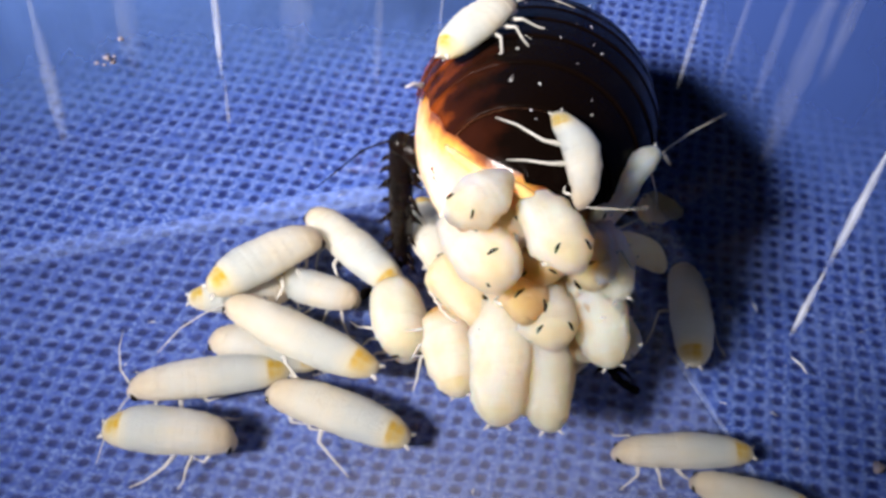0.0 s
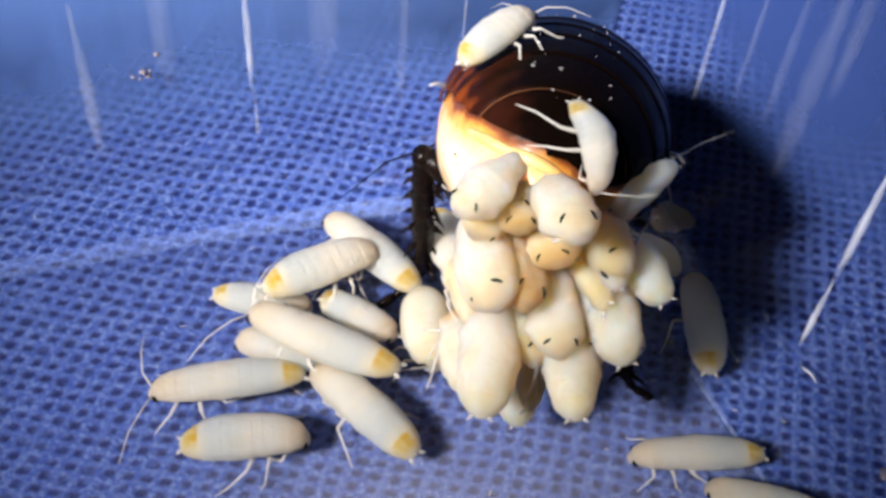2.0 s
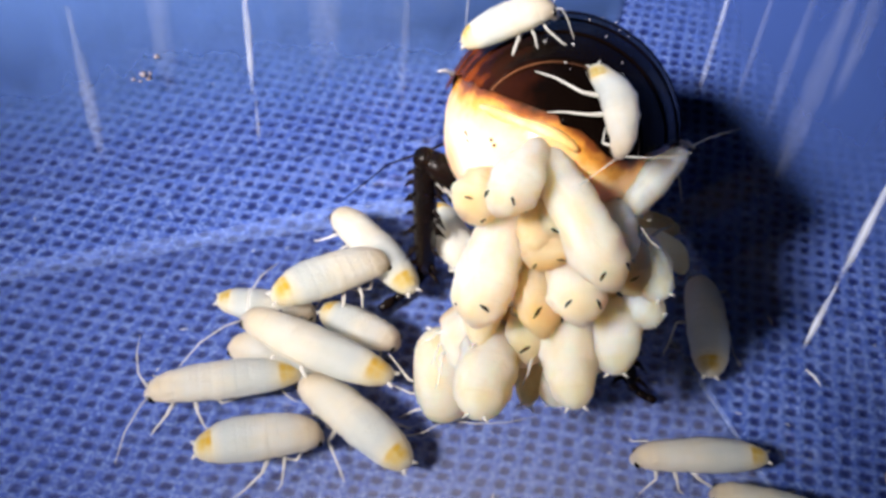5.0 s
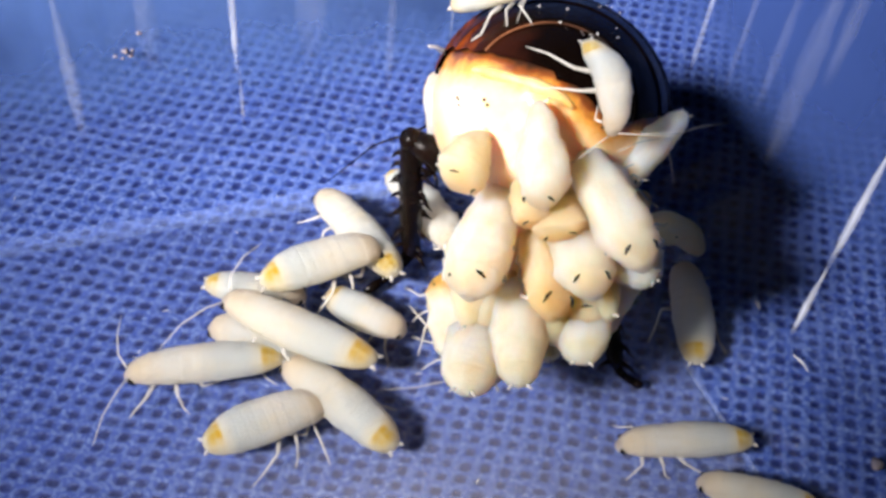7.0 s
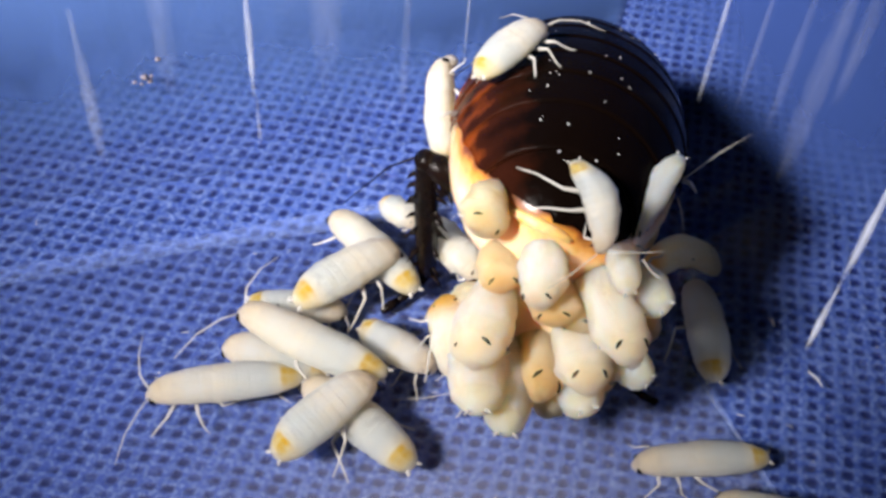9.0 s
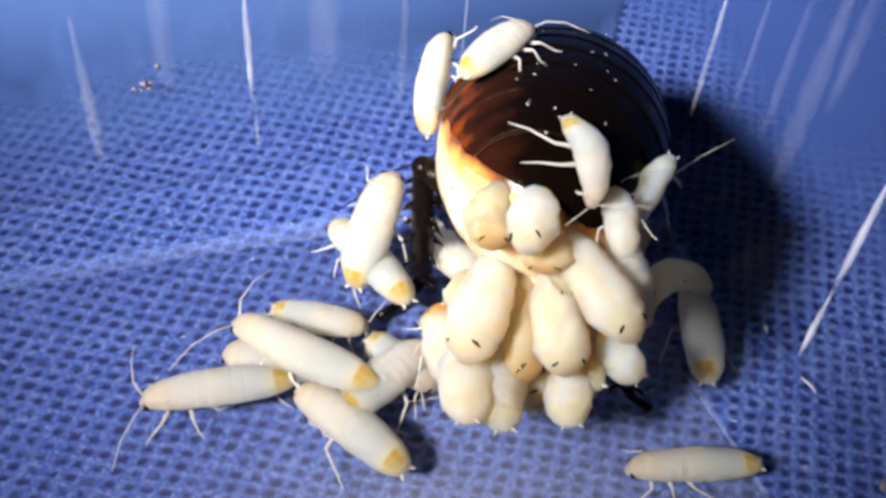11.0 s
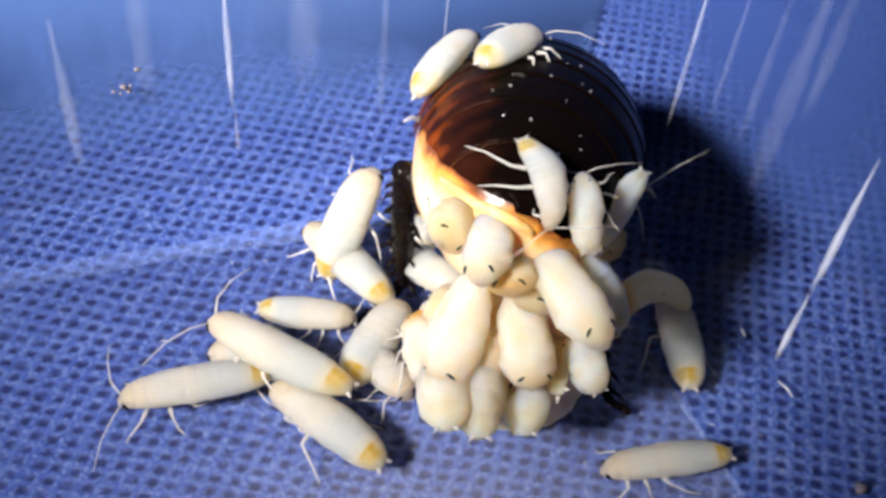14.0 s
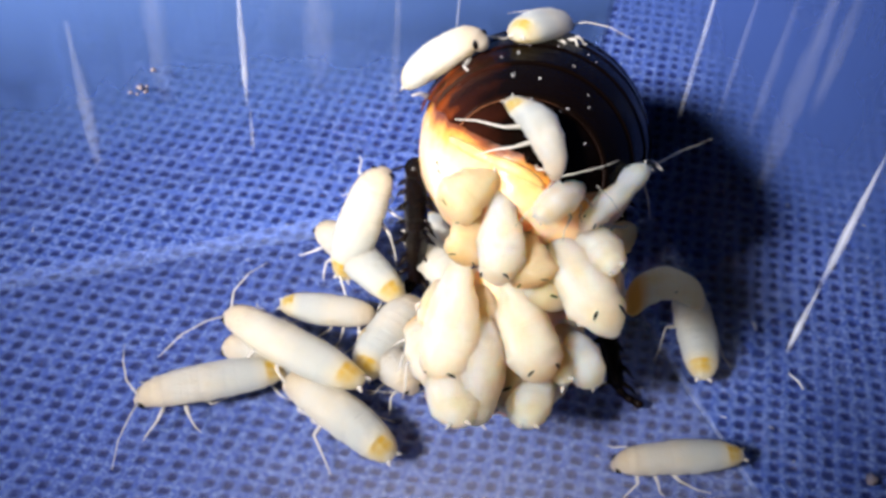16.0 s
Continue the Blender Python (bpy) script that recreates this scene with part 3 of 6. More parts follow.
def mother():
    root = thing("cockroach", "large glossy black-brown female cockroach giving birth, abdomen raised", "cockroach")
    root.location = ROOT
    bm = bmesh.new()
    rings = []
    for i in range(1, 40):
        phi = math.pi * i / 40
        row = []
        for k in range(48):
            th = 2 * math.pi * k / 48
            p = on_body(phi, th, 0.965)
            low = max(0.0, -math.cos(th))
            p *= 1 + 0.035 * noise.noise(p * 420) * (0.3 + low) + 0.05 * low * math.exp(-((phi - 0.75) / 0.4) ** 2)
            row.append(p)
        rings.append(row[::-1])
    loft(bm, rings)
    abdomen = part("abdomen", bm, SAC, root, "cream brood sac and underside of the abdomen")
    edges = [9.0, 36, 54, 67, 78, 88, 98, 108, 119, 131, 146, 165]
    for a, b in zip(edges, edges[1:]):
        tergite(radians(a), radians(b + 3), 0.016 if a == 36 else 0.008, abdomen)
    # amber folds of membrane under the last plate
    for a0, a1, r, k in ((-0.62, -0.20, 0.00050, 0.962), (-0.36, 0.18, 0.00058, 0.960), (-0.20, 0.16, 0.00050, 0.958)):
        bm = bmesh.new()
        pts = []
        for i in range(15):
            s = a0 + (a1 - a0) * i / 14
            x = s
            zz = margin(s) - 0.035 - (0.10 if r < 0.00075 else 0)
            yy = -math.sqrt(max(0.02, 1 - x * x - zz * zz))
            pts.append(Vector((A * x, L * yy, H * zz)) * k)
        tube(bm, pts, [r * (0.35 + 0.65 * math.sin(math.pi * (i + 0.7) / 15.4)) for i in range(15)], 8)
        part("membrane_fold", bm, MEMBRANE, abdomen, "amber fold of wet membrane")
    # dark eyes of unborn young showing through the sac
    rng = random.Random(5)
    for _ in range(10):
        phi, th = radians(rng.uniform(18, 48)), radians(rng.uniform(-178, -104))
        for d in (0.0, 0.055):
            bm = bmesh.new()
            blob(bm, on_body(phi + d * 0.5, th + d * 1.6, 0.972), 0.00022, 0.00014, 0.00016, 7, 5)
            part("eye", bm, EYE, abdomen, "dark eye showing through the sac")
    # tiny pale beads that imitate glints on the back plates
    rng = random.Random(12)
    bm = bmesh.new()
    for _ in range(34):
        phi, th = radians(rng.uniform(30, 105)), radians(rng.gauss(-2, 22))
        r = rng.choice((0.00005, 0.00006, 0.00007, 0.00011))
        blob(bm, on_body(phi, th, 1.022), r, r, r * 0.6, 6, 4)
    tagged(part("glint_beads", bm, PALE_BIT, abdomen, "tiny pale beads imitating glints on the back plates"), kind="stuff")
    # cerci
    for s in (-1, 1):
        bm = bmesh.new()
        p = Vector((s * A * 0.93, -L * 0.28, H * 0.20))
        tube(bm, [p, p + Vector((s * 0.0008, -0.0008, 0.0002)), p + Vector((s * 0.0013, -0.0018, 0.0))], [0.0003, 0.0002, 0.0001], 7)
        part("cercus", bm, LIMB, abdomen)
    for a, b in (((0.97, -0.16, 0.10), (0.0058, 0.0075, 0.0034)), ((0.96, -0.26, 0.02), (0.0016, -0.0008, -0.0030))):
        bm = bmesh.new()
        p = Vector((A * a[0], L * a[1], H * a[2]))
        q = p + Vector(b)
        tube(bm, [p, p.lerp(q, 0.5) + Vector((0, 0, 0.0003)), q], [0.00010, 0.00008, 0.00003], 6)
        part("bristle", bm, LIMB, abdomen, "long pale bristle at the abdomen's side")
    # thorax shield and head at the far end, low over the floor
    bm = bmesh.new()
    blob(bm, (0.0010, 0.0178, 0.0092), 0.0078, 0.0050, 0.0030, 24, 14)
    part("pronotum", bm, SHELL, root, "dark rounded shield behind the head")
    bm = bmesh.new()
    blob(bm, (0.0012, 0.0196, 0.0066), 0.0030, 0.0024, 0.0032, 14, 10)
    part("head", bm, BLACK_LEG, root)
    r = ROOT
    def here(*p):
        return Vector(p) - r

    spiny_leg("leg", here(0.0010, -0.0040, 0.0150), here(-0.0048, -0.0036, 0.0180), here(-0.0039, -0.0036, 0.0016),
              [here(-0.0052, -0.0050, 0.0008), here(-0.0065, -0.0066, 0.0006), here(-0.0079, -0.0080, 0.0005)], 0.00118, 11, root, "black spiny hind leg planted on the floor")
    spiny_leg("leg", here(0.0100, -0.0040, 0.0110), here(0.0128, -0.0064, 0.0118), here(0.0170, -0.0141, 0.0018),
              [here(0.0179, -0.0144, 0.0009), here(0.0188, -0.0147, 0.0006), here(0.0197, -0.0150, 0.0005)], 0.0010, 6, root, "black spiny hind leg planted on the floor")
    for s in (-1, 1):
        for y0, reach in ((0.0075, 0.0105), (0.0145, 0.0085)):
            spiny_leg("leg", (s * 0.0035, y0, 0.0080), (s * reach * 0.7, y0 + 0.001, 0.0110), (s * reach, y0 - 0.0004, 0.0014),
                      [(s * (reach + 0.0010), y0 - 0.0008, 0.0006), (s * (reach + 0.0020), y0 - 0.0012, 0.0004)], 0.0009, 4, root, "black spiny leg under the body")
    for p in (((-0.0050, 0.0035, 0.0120), (-0.0090, 0.0044, 0.0085), (-0.0136, 0.0037, 0.0030)), ((0.0150, 0.0120, 0.0100), (0.0180, 0.0120, 0.0080), (0.0205, 0.0100, 0.0060))):
        bm = bmesh.new()
        tube(bm, [Vector((0.0085, 0.0200, 0.0070)) - r] + [Vector(v) - r for v in p], [0.00022, 0.00014, 0.00010, 0.00005], 6)
        part("antenna", bm, BLACK_LEG, root, "thin dark antenna")
    return root, abdomen


roach, abdomen = mother()


# newborn nymphs: one unit long along y, head at +y, about one unit wide
WALKER = ((0.0, 0.0), (0.012, 0.13), (0.04, 0.235), (0.10, 0.335), (0.20, 0.425), (0.34, 0.48), (0.48, 0.50), (0.62, 0.485), (0.74, 0.455), (0.84, 0.41), (0.91, 0.345), (0.96, 0.26), (0.99, 0.14), (1.0, 0.0))
NEWBORN = ((0.0, 0.0), (0.012, 0.11), (0.045, 0.22), (0.12, 0.34), (0.25, 0.44), (0.42, 0.495), (0.56, 0.50), (0.70, 0.465), (0.82, 0.395), (0.90, 0.315), (0.955, 0.225), (0.985, 0.135), (1.0, 0.0))
PETAL = ((0.0, 0.0), (0.015, 0.08), (0.05, 0.15), (0.13, 0.245), (0.26, 0.345), (0.42, 0.435), (0.56, 0.485), (0.69, 0.50), (0.80, 0.465), (0.885, 0.39), (0.945, 0.285), (0.982, 0.165), (1.0, 0.0))
SEAMS = (0.10, 0.17, 0.235, 0.30, 0.36, 0.42, 0.48, 0.545, 0.63, 0.72, 0.83)


def profile(table, f):
    """Half width at f, smooth through the table's points."""
    for i in range(len(table) - 1):
        if f <= table[i + 1][0]:
            p0, p1 = table[i], table[i + 1]
            q0, q1 = table[max(i - 1, 0)], table[min(i + 2, len(table) - 1)]
            h = p1[0] - p0[0]
            s = (f - p0[0]) / h
            m0 = (p1[1] - q0[1]) / max(1e-6, p1[0] - q0[0]) * h
            m1 = (q1[1] - p0[1]) / max(1e-6, q1[0] - p0[0]) * h
            return max(0.0, (2 * s**3 - 3 * s * s + 1) * p0[1] + (s**3 - 2 * s * s + s) * m0 + (3 * s * s - 2 * s**3) * p1[1] + (s**3 - s * s) * m1)
    return 0.0


def nymph_shape(bend, sag, seed, fresh):
    """Rings from tail to head: overlapping back plates, a flatter belly and a thin side keel."""
    rings, seg, n = [], 22, 64
    table = (PETAL if fresh == "petal" else NEWBORN) if fresh else WALKER
    for i in range(n + 1):
        f = 0.5 - 0.5 * math.cos(math.pi * (0.02 + 0.96 * i / n))
        y = -0.5 + f
        w = profile(table, f)
        # every plate's rear edge stands a little proud of the next one behind
        step = 0.0
        for s in SEAMS:
            d = f - s
            if -0.004 < d < 0.06:
                step = (1 - d / 0.06) * min(1, (d + 0.004) / 0.008)
        w *= 1 + (0.030 if fresh else 0.036) * step
        cx = bend * (0.25 - y ** 2) * 2.0
        cz = sag * (0.25 - y ** 2) - 0.8 * max(0, y - 0.25) ** 2
        row = []
        for k in range(seg):
            a = 2 * math.pi * k / seg
            x, z = math.cos(a), math.sin(a)
            if fresh:
                up = z * (0.86 if z > 0 else 0.74)
            else:
                up = z * (0.80 if z > 0 else 0.52)
                x *= 1 + 0.05 * max(0.0, 1 - abs(z) * 3.5)
            lump = 1 + (0.20 if fresh else 0.06) * noise.noise(Vector((x * 0.9 + seed * 3.1, y * 4.2, z * 0.9))) + (0.11 if fresh else 0.04) * noise.noise(Vector((x * 2.3 + seed, y * 9, z * 2.3))) + (0.05 if fresh else 0.02) * noise.noise(Vector((x * 4.6, y * 17 + seed, z * 4.6)))
            row.append((cx + w * x * lump, y, cz + w * up * lump))
        rings.append(row)
    return rings


def slim_tube(bm, pts, radii, sides):
    """A tube that is round once the body is drawn out to three times its width."""
    made = bmesh.new()
    tube(made, [(p[0], p[1] * 3, p[2]) for p in pts], radii, sides)
    for v in made.verts:
        v.co.y /= 3
    me = bpy.data.meshes.new("limb")
    made.to_mesh(me)
    made.free()
    bm.from_mesh(me)
    bpy.data.meshes.remove(me)


def limb(bm, hip, knee, ankle, toe, thick):
    """A thigh that swells, a thin shin and a hair-thin foot, bent at the joints."""
    hip, knee, ankle, toe = (Vector(p) for p in (hip, knee, ankle, toe))
    slim_tube(bm, [hip, hip.lerp(knee, 0.45), knee, knee.lerp(ankle, 0.12), knee.lerp(ankle, 0.6), ankle, ankle.lerp(toe, 0.5), toe],
         [thick * v for v in (0.75, 1.0, 0.66, 0.58, 0.50, 0.40, 0.34, 0.18)], 7)


def nymph_proto(bend, sag, seed, skin, legs, feelers, label, fresh=False):
    root = thing("nymph", label, "nymph", "newborn nymphs")
    bm = bmesh.new()
    loft(bm, [r[::-1] for r in nymph_shape(bend, sag, seed, fresh)])
    part("body", bm, skin, root)
    rng = random.Random(seed)
    bm = bmesh.new()
    if fresh:
        blob(bm, (0.02 * (seed % 3 - 1), 0.462, -0.07), 0.165, 0.048, 0.13, 16, 10)
    else:
        blob(bm, (0, 0.455, -0.13), 0.215, 0.062, 0.17, 16, 10)
    head = part("head", bm, skin, root)
    for s in (-1, 1):
        bm = bmesh.new()
        tilt = rng.uniform(-0.02, 0.02)
        if fresh == "petal":
            slim_tube(bm, [(s * 0.20, 0.375 + tilt, 0.285), (s * 0.265, 0.392, 0.235), (s * 0.305, 0.410 - tilt, 0.15)], [0.016, 0.036, 0.018], 8)
        elif fresh:
            slim_tube(bm, [(s * 0.175, 0.383 + tilt, 0.215), (s * 0.225, 0.400, 0.172), (s * 0.255, 0.418 - tilt, 0.10)], [0.016, 0.036, 0.018], 8)
        else:
            slim_tube(bm, [(s * 0.165, 0.482, 0.0), (s * 0.225, 0.470, -0.05), (s * 0.245, 0.458, -0.13)], [0.03, 0.075, 0.035], 8)
        part("eye", bm, EYE, head, "small black eye")
    for s in (-1, 1):
        bm = bmesh.new()
        slim_tube(bm, [(s * 0.11, -0.475, 0.0), (s * 0.16, -0.497, 0.0), (s * 0.21, -0.518, -0.01)], [0.04, 0.032, 0.010] if fresh else [0.06, 0.05, 0.012], 6)
        part("cercus", bm, LIMB, root)
        for k, (y0, sw) in enumerate(((0.33, 0.10), (0.20, -0.03), (0.08, -0.17))):
            bm = bmesh.new()
            j = rng.uniform(-0.035, 0.035)
            if legs == "out" and rng.random() > 0.2:
                r = 0.1 * rng.random()
                limb(bm, (s * 0.22, y0, -0.22), (s * (0.56 + r), y0 + sw * 0.35 + j, -0.20), (s * (0.72 + r), y0 + sw * 1.2 + j, -0.50), (s * (0.80 + 2 * r), y0 + sw * 1.7 + j - 0.02, -0.55), 0.046 if k < 2 else 0.054)
            elif legs == "reach" and s > 0 and k > 0:
                q = (0.0, 0.04, -0.14)[k]
                drop = (0.0, -0.20, -0.46)[k]
                limb(bm, (-0.10, q, -0.05), (0.52, q + drop * 0.22, 0.26), (1.12, q + drop * 0.72, 0.16), (1.62, q + drop, 0.10), 0.075)
            else:
                limb(bm, (s * 0.18, y0, -0.24), (s * 0.36, y0 - 0.05, -0.34), (s * 0.24, y0 - 0.15, -0.39), (s * 0.15, y0 - 0.20, -0.40), 0.045)
            part("leg", bm, LIMB, root)
        if feelers:
            bm = bmesh.new()
            c = rng.uniform(-0.1, 0.1)
            slim_tube(bm, [(s * 0.12, 0.49, -0.04), (s * 0.50, 0.545, 0.06), (s * 1.10, 0.60 + c * 0.5, 0.05), (s * 1.75, 0.63 + c, -0.14)], [0.024, 0.018, 0.014, 0.008], 5)
            part("antenna", bm, LIMB, root, "hair-thin pale antenna")
    return root


def arch_proto(label):
    """A wet nymph bent over like a horseshoe, ends down, one unit across the ends."""
    root = thing("nymph", label, "nymph", "newborn nymphs")
    wide, tall = 1 / 1.97, 2.1 / 1.97
    rings = []
    for i in range(45):
        f = 0.004 + 0.992 * i / 44
        a = radians(80) * (2 * f - 1)
        w = 0.98 * profile(NEWBORN, f)
        row = []
        for k in range(20):
            b = 2 * math.pi * k / 20
            lump = 1 + 0.16 * noise.noise(Vector((math.cos(b), f * 5, math.sin(b))))
            n, up = w * math.cos(b) * lump, w * math.sin(b) * lump * 0.85
            row.append(((math.cos(a) - 0.17) * tall + math.cos(a) * n, math.sin(a) * wide + math.sin(a) * n / 2.1, up))
        rings.append(row[::-1])
    bm = bmesh.new()
    loft(bm, rings)
    part("body", bm, ORANGE_HEAD, root)
    for s in (-0.25, 0.12):
        bm = bmesh.new()
        blob(bm, ((math.cos(s) - 0.17) * tall - 0.24, math.sin(s) * wide, 0.30), 0.045, 0.030, 0.045, 8, 6)
        part("eye", bm, EYE, root, "small black eye")
    return root


PALE_LABEL = "pale cream newborn nymph with thin legs and ochre tail tip"
PILE_LABEL = "plump ivory newborn nymph with folded legs in the birth pile"
TAIL_LABEL = "plump ivory newborn nymph hanging tail down from the birth pile"
PROTOS = {
    "walk": [nymph_proto(0.10, 0.10, 1, PALE, "out", True, PALE_LABEL),
             nymph_proto(-0.12, 0.06, 2, PALE, "out", True, PALE_LABEL)],
    "bare": [nymph_proto(0.05, 0.14, 9, PALE, "out", False, PALE_LABEL),
             nymph_proto(-0.15, 0.08, 14, PALE, "out", False, PALE_LABEL),
             nymph_proto(0.14, 0.05, 15, PALE, "out", False, PALE_LABEL)],
    "still": [nymph_proto(0.05, 0.10, 19, PALE, "in", False, "pale cream newborn nymph resting behind the spiny leg", True)],
    "tuck": [nymph_proto(0.08, 0.10, 3, SOFT, "in", False, PILE_LABEL, "petal"),
             nymph_proto(-0.10, 0.12, 4, SOFT, "in", False, PILE_LABEL, "petal"),
             nymph_proto(0.02, 0.05, 5, SOFT, "in", False, PILE_LABEL, "petal")],
    "tail": [nymph_proto(0.10, 0.14, 11, SOFT, "in", False, TAIL_LABEL, True),
             nymph_proto(-0.12, 0.06, 12, SOFT, "out", False, TAIL_LABEL, True),
             nymph_proto(0.04, 0.16, 13, SOFT, "in", False, TAIL_LABEL, True)],
    "cling": [nymph_proto(-0.75, 0.05, 6, PALE, "reach", True, "pale cream nymph clinging to its mother's dark back", True)],
    "slim": [nymph_proto(0.12, 0.10, 17, SOFT, "out", True, "slender ivory nymph climbing out of the birth pile", True)],
    "amber": [nymph_proto(0.05, 0.10, 7, AMBER, "in", False, "small wet amber newborn nymph among the pile", "petal")],
    "arch": [arch_proto("wet newborn nymph with amber head arched beside the pile")],
    "amberhead": [nymph_proto(-0.06, 0.10, 8, ORANGE_HEAD, "out", False, "ivory newborn nymph with an orange head beside the pile", True)],
    "honey": [nymph_proto(0.06, 0.10, 21, HONEY, "in", False, "honey-tinted wet newborn nymph deep in the birth pile", "petal"),
              nymph_proto(-0.08, 0.14, 22, HONEY, "in", False, "honey-tinted wet newborn nymph deep in the birth pile", "petal")],
    "rosy": [nymph_proto(0.05, 0.10, 23, SOFT, "out", True, "rosy cream newborn nymph walking away from the birth pile")],
    "rim": [nymph_proto(0.24, 0.10, 16, SOFT, "in", False, "slender ivory nymph pressed against the abdomen's dark rim", True)],
}


def brood_mass():
    """Wet amber tissue between and behind the young, one unit across."""
    root = thing("brood_mass", "wet amber birth tissue packed behind the heap of nymphs", "birth tissue")
    bm = bmesh.new()
    rings = []
    for i in range(1, 40):
        phi = math.pi * i / 40
        row = []
        for k in range(40):
            a = 2 * math.pi * k / 40
            p = Vector((0.5 * math.sin(phi) * math.cos(a), -0.5 * math.cos(phi), 0.17 * math.sin(phi) * math.sin(a)))
            q = p * 5.5
            row.append(p * (1 + 0.10 * noise.noise(q) + 0.16 * abs(noise.noise(q * 1.6 + Vector((4, 1, 7))))))
        rings.append(row[::-1])
    loft(bm, rings)
    part("tissue", bm, TISSUE, root)
    return root


PROTOS["mass"] = [brood_mass()]
ORDER = {}
USED = set()


def nymph(kind, length, width):
    pick = ORDER.get(kind, 0)
    ORDER[kind] = pick + 1
    src = PROTOS[kind][pick % len(PROTOS[kind])]
    ob = src if src.name not in USED and not USED.add(src.name) else copy_thing(src, Matrix())
    ob.scale = (width, length, width)
    return ob


nymph_n1 = nymph("walk", 0.0143, 0.0039)
nymph_n2 = nymph("walk", 0.0159, 0.0043)
nymph_n3 = nymph("bare", 0.0106, 0.0040)
nymph_n4 = nymph("bare", 0.0124, 0.0046)
nymph_n5 = nymph("walk", 0.0098, 0.0035)
nymph_n6 = nymph("bare", 0.0086, 0.0037)
nymph_n7 = nymph("bare", 0.0135, 0.0041)
nymph_n8 = nymph("rosy", 0.0092, 0.0050)
nymph_n11 = nymph("still", 0.0052, 0.0030)
nymph_n12 = nymph("bare", 0.0114, 0.0044)
nymph_n13 = nymph("bare", 0.0136, 0.0042)
nymph_n14 = nymph("bare", 0.0126, 0.0034)
nymph_n15 = nymph("bare", 0.0106, 0.0034)
nymph_n16 = nymph("bare", 0.0126, 0.0040)
nymph_n18 = nymph("amber", 0.0048, 0.0036)
nymph_n19 = nymph("walk", 0.0082, 0.0040)
nymph_n20 = nymph("bare", 0.0101, 0.0045)
nymph_c13 = nymph("still", 0.0099, 0.0039)
nymph_right_upper = nymph("tuck", 0.0128, 0.0044)
nymph_drop = nymph("tuck", 0.0081, 0.0040)
nymph_left_low = nymph("tuck", 0.0117, 0.0050)
nymph_big_hanger = nymph("tail", 0.0114, 0.0052)
nymph_mid_hanger = nymph("tail", 0.0109, 0.0047)
nymph_centre = nymph("tuck", 0.0099, 0.0046)
nymph_right_hanger = nymph("tail", 0.0089, 0.0046)
nymph_low_tip = nymph("tail", 0.0068, 0.0036)
nymph_right_side = nymph("tail", 0.0077, 0.0039)
nymph_climber = nymph("slim", 0.0064, 0.0027)
nymph_right_low = nymph("tail", 0.0056, 0.0036)
nymph_amber_column = nymph("amber", 0.0119, 0.0046)
nymph_amber_small = nymph("amber", 0.0048, 0.0038)
nymph_amber_centre = nymph("amber", 0.0047, 0.0043)
nymph_left_emerging = nymph("honey", 0.0054, 0.0041)
nymph_n10 = nymph("amberhead", 0.0088, 0.0044)
nymph_n21 = nymph("cling", 0.0075, 0.0027)
nymph_n22 = nymph("rim", 0.0086, 0.0026)
nymph_c12 = nymph("arch", 0.0072, 0.0034)
# filler nymphs added to close the heap's gaps
nymph_under_left = nymph("honey", 0.0108, 0.0050)
nymph_under_centre = nymph("honey", 0.0108, 0.0048)
nymph_under_right = nymph("honey", 0.0103, 0.0048)
nymph_under_edge = nymph("honey", 0.0103, 0.0048)
nymph_under_flank = nymph("honey", 0.0103, 0.0050)
nymph_under_low = nymph("honey", 0.0103, 0.0048)
nymph_under_rim = nymph("honey", 0.0097, 0.0046)
nymph_under_top = nymph("honey", 0.0091, 0.0046)
nymph_mass = nymph("mass", 0.0172, 0.0128)


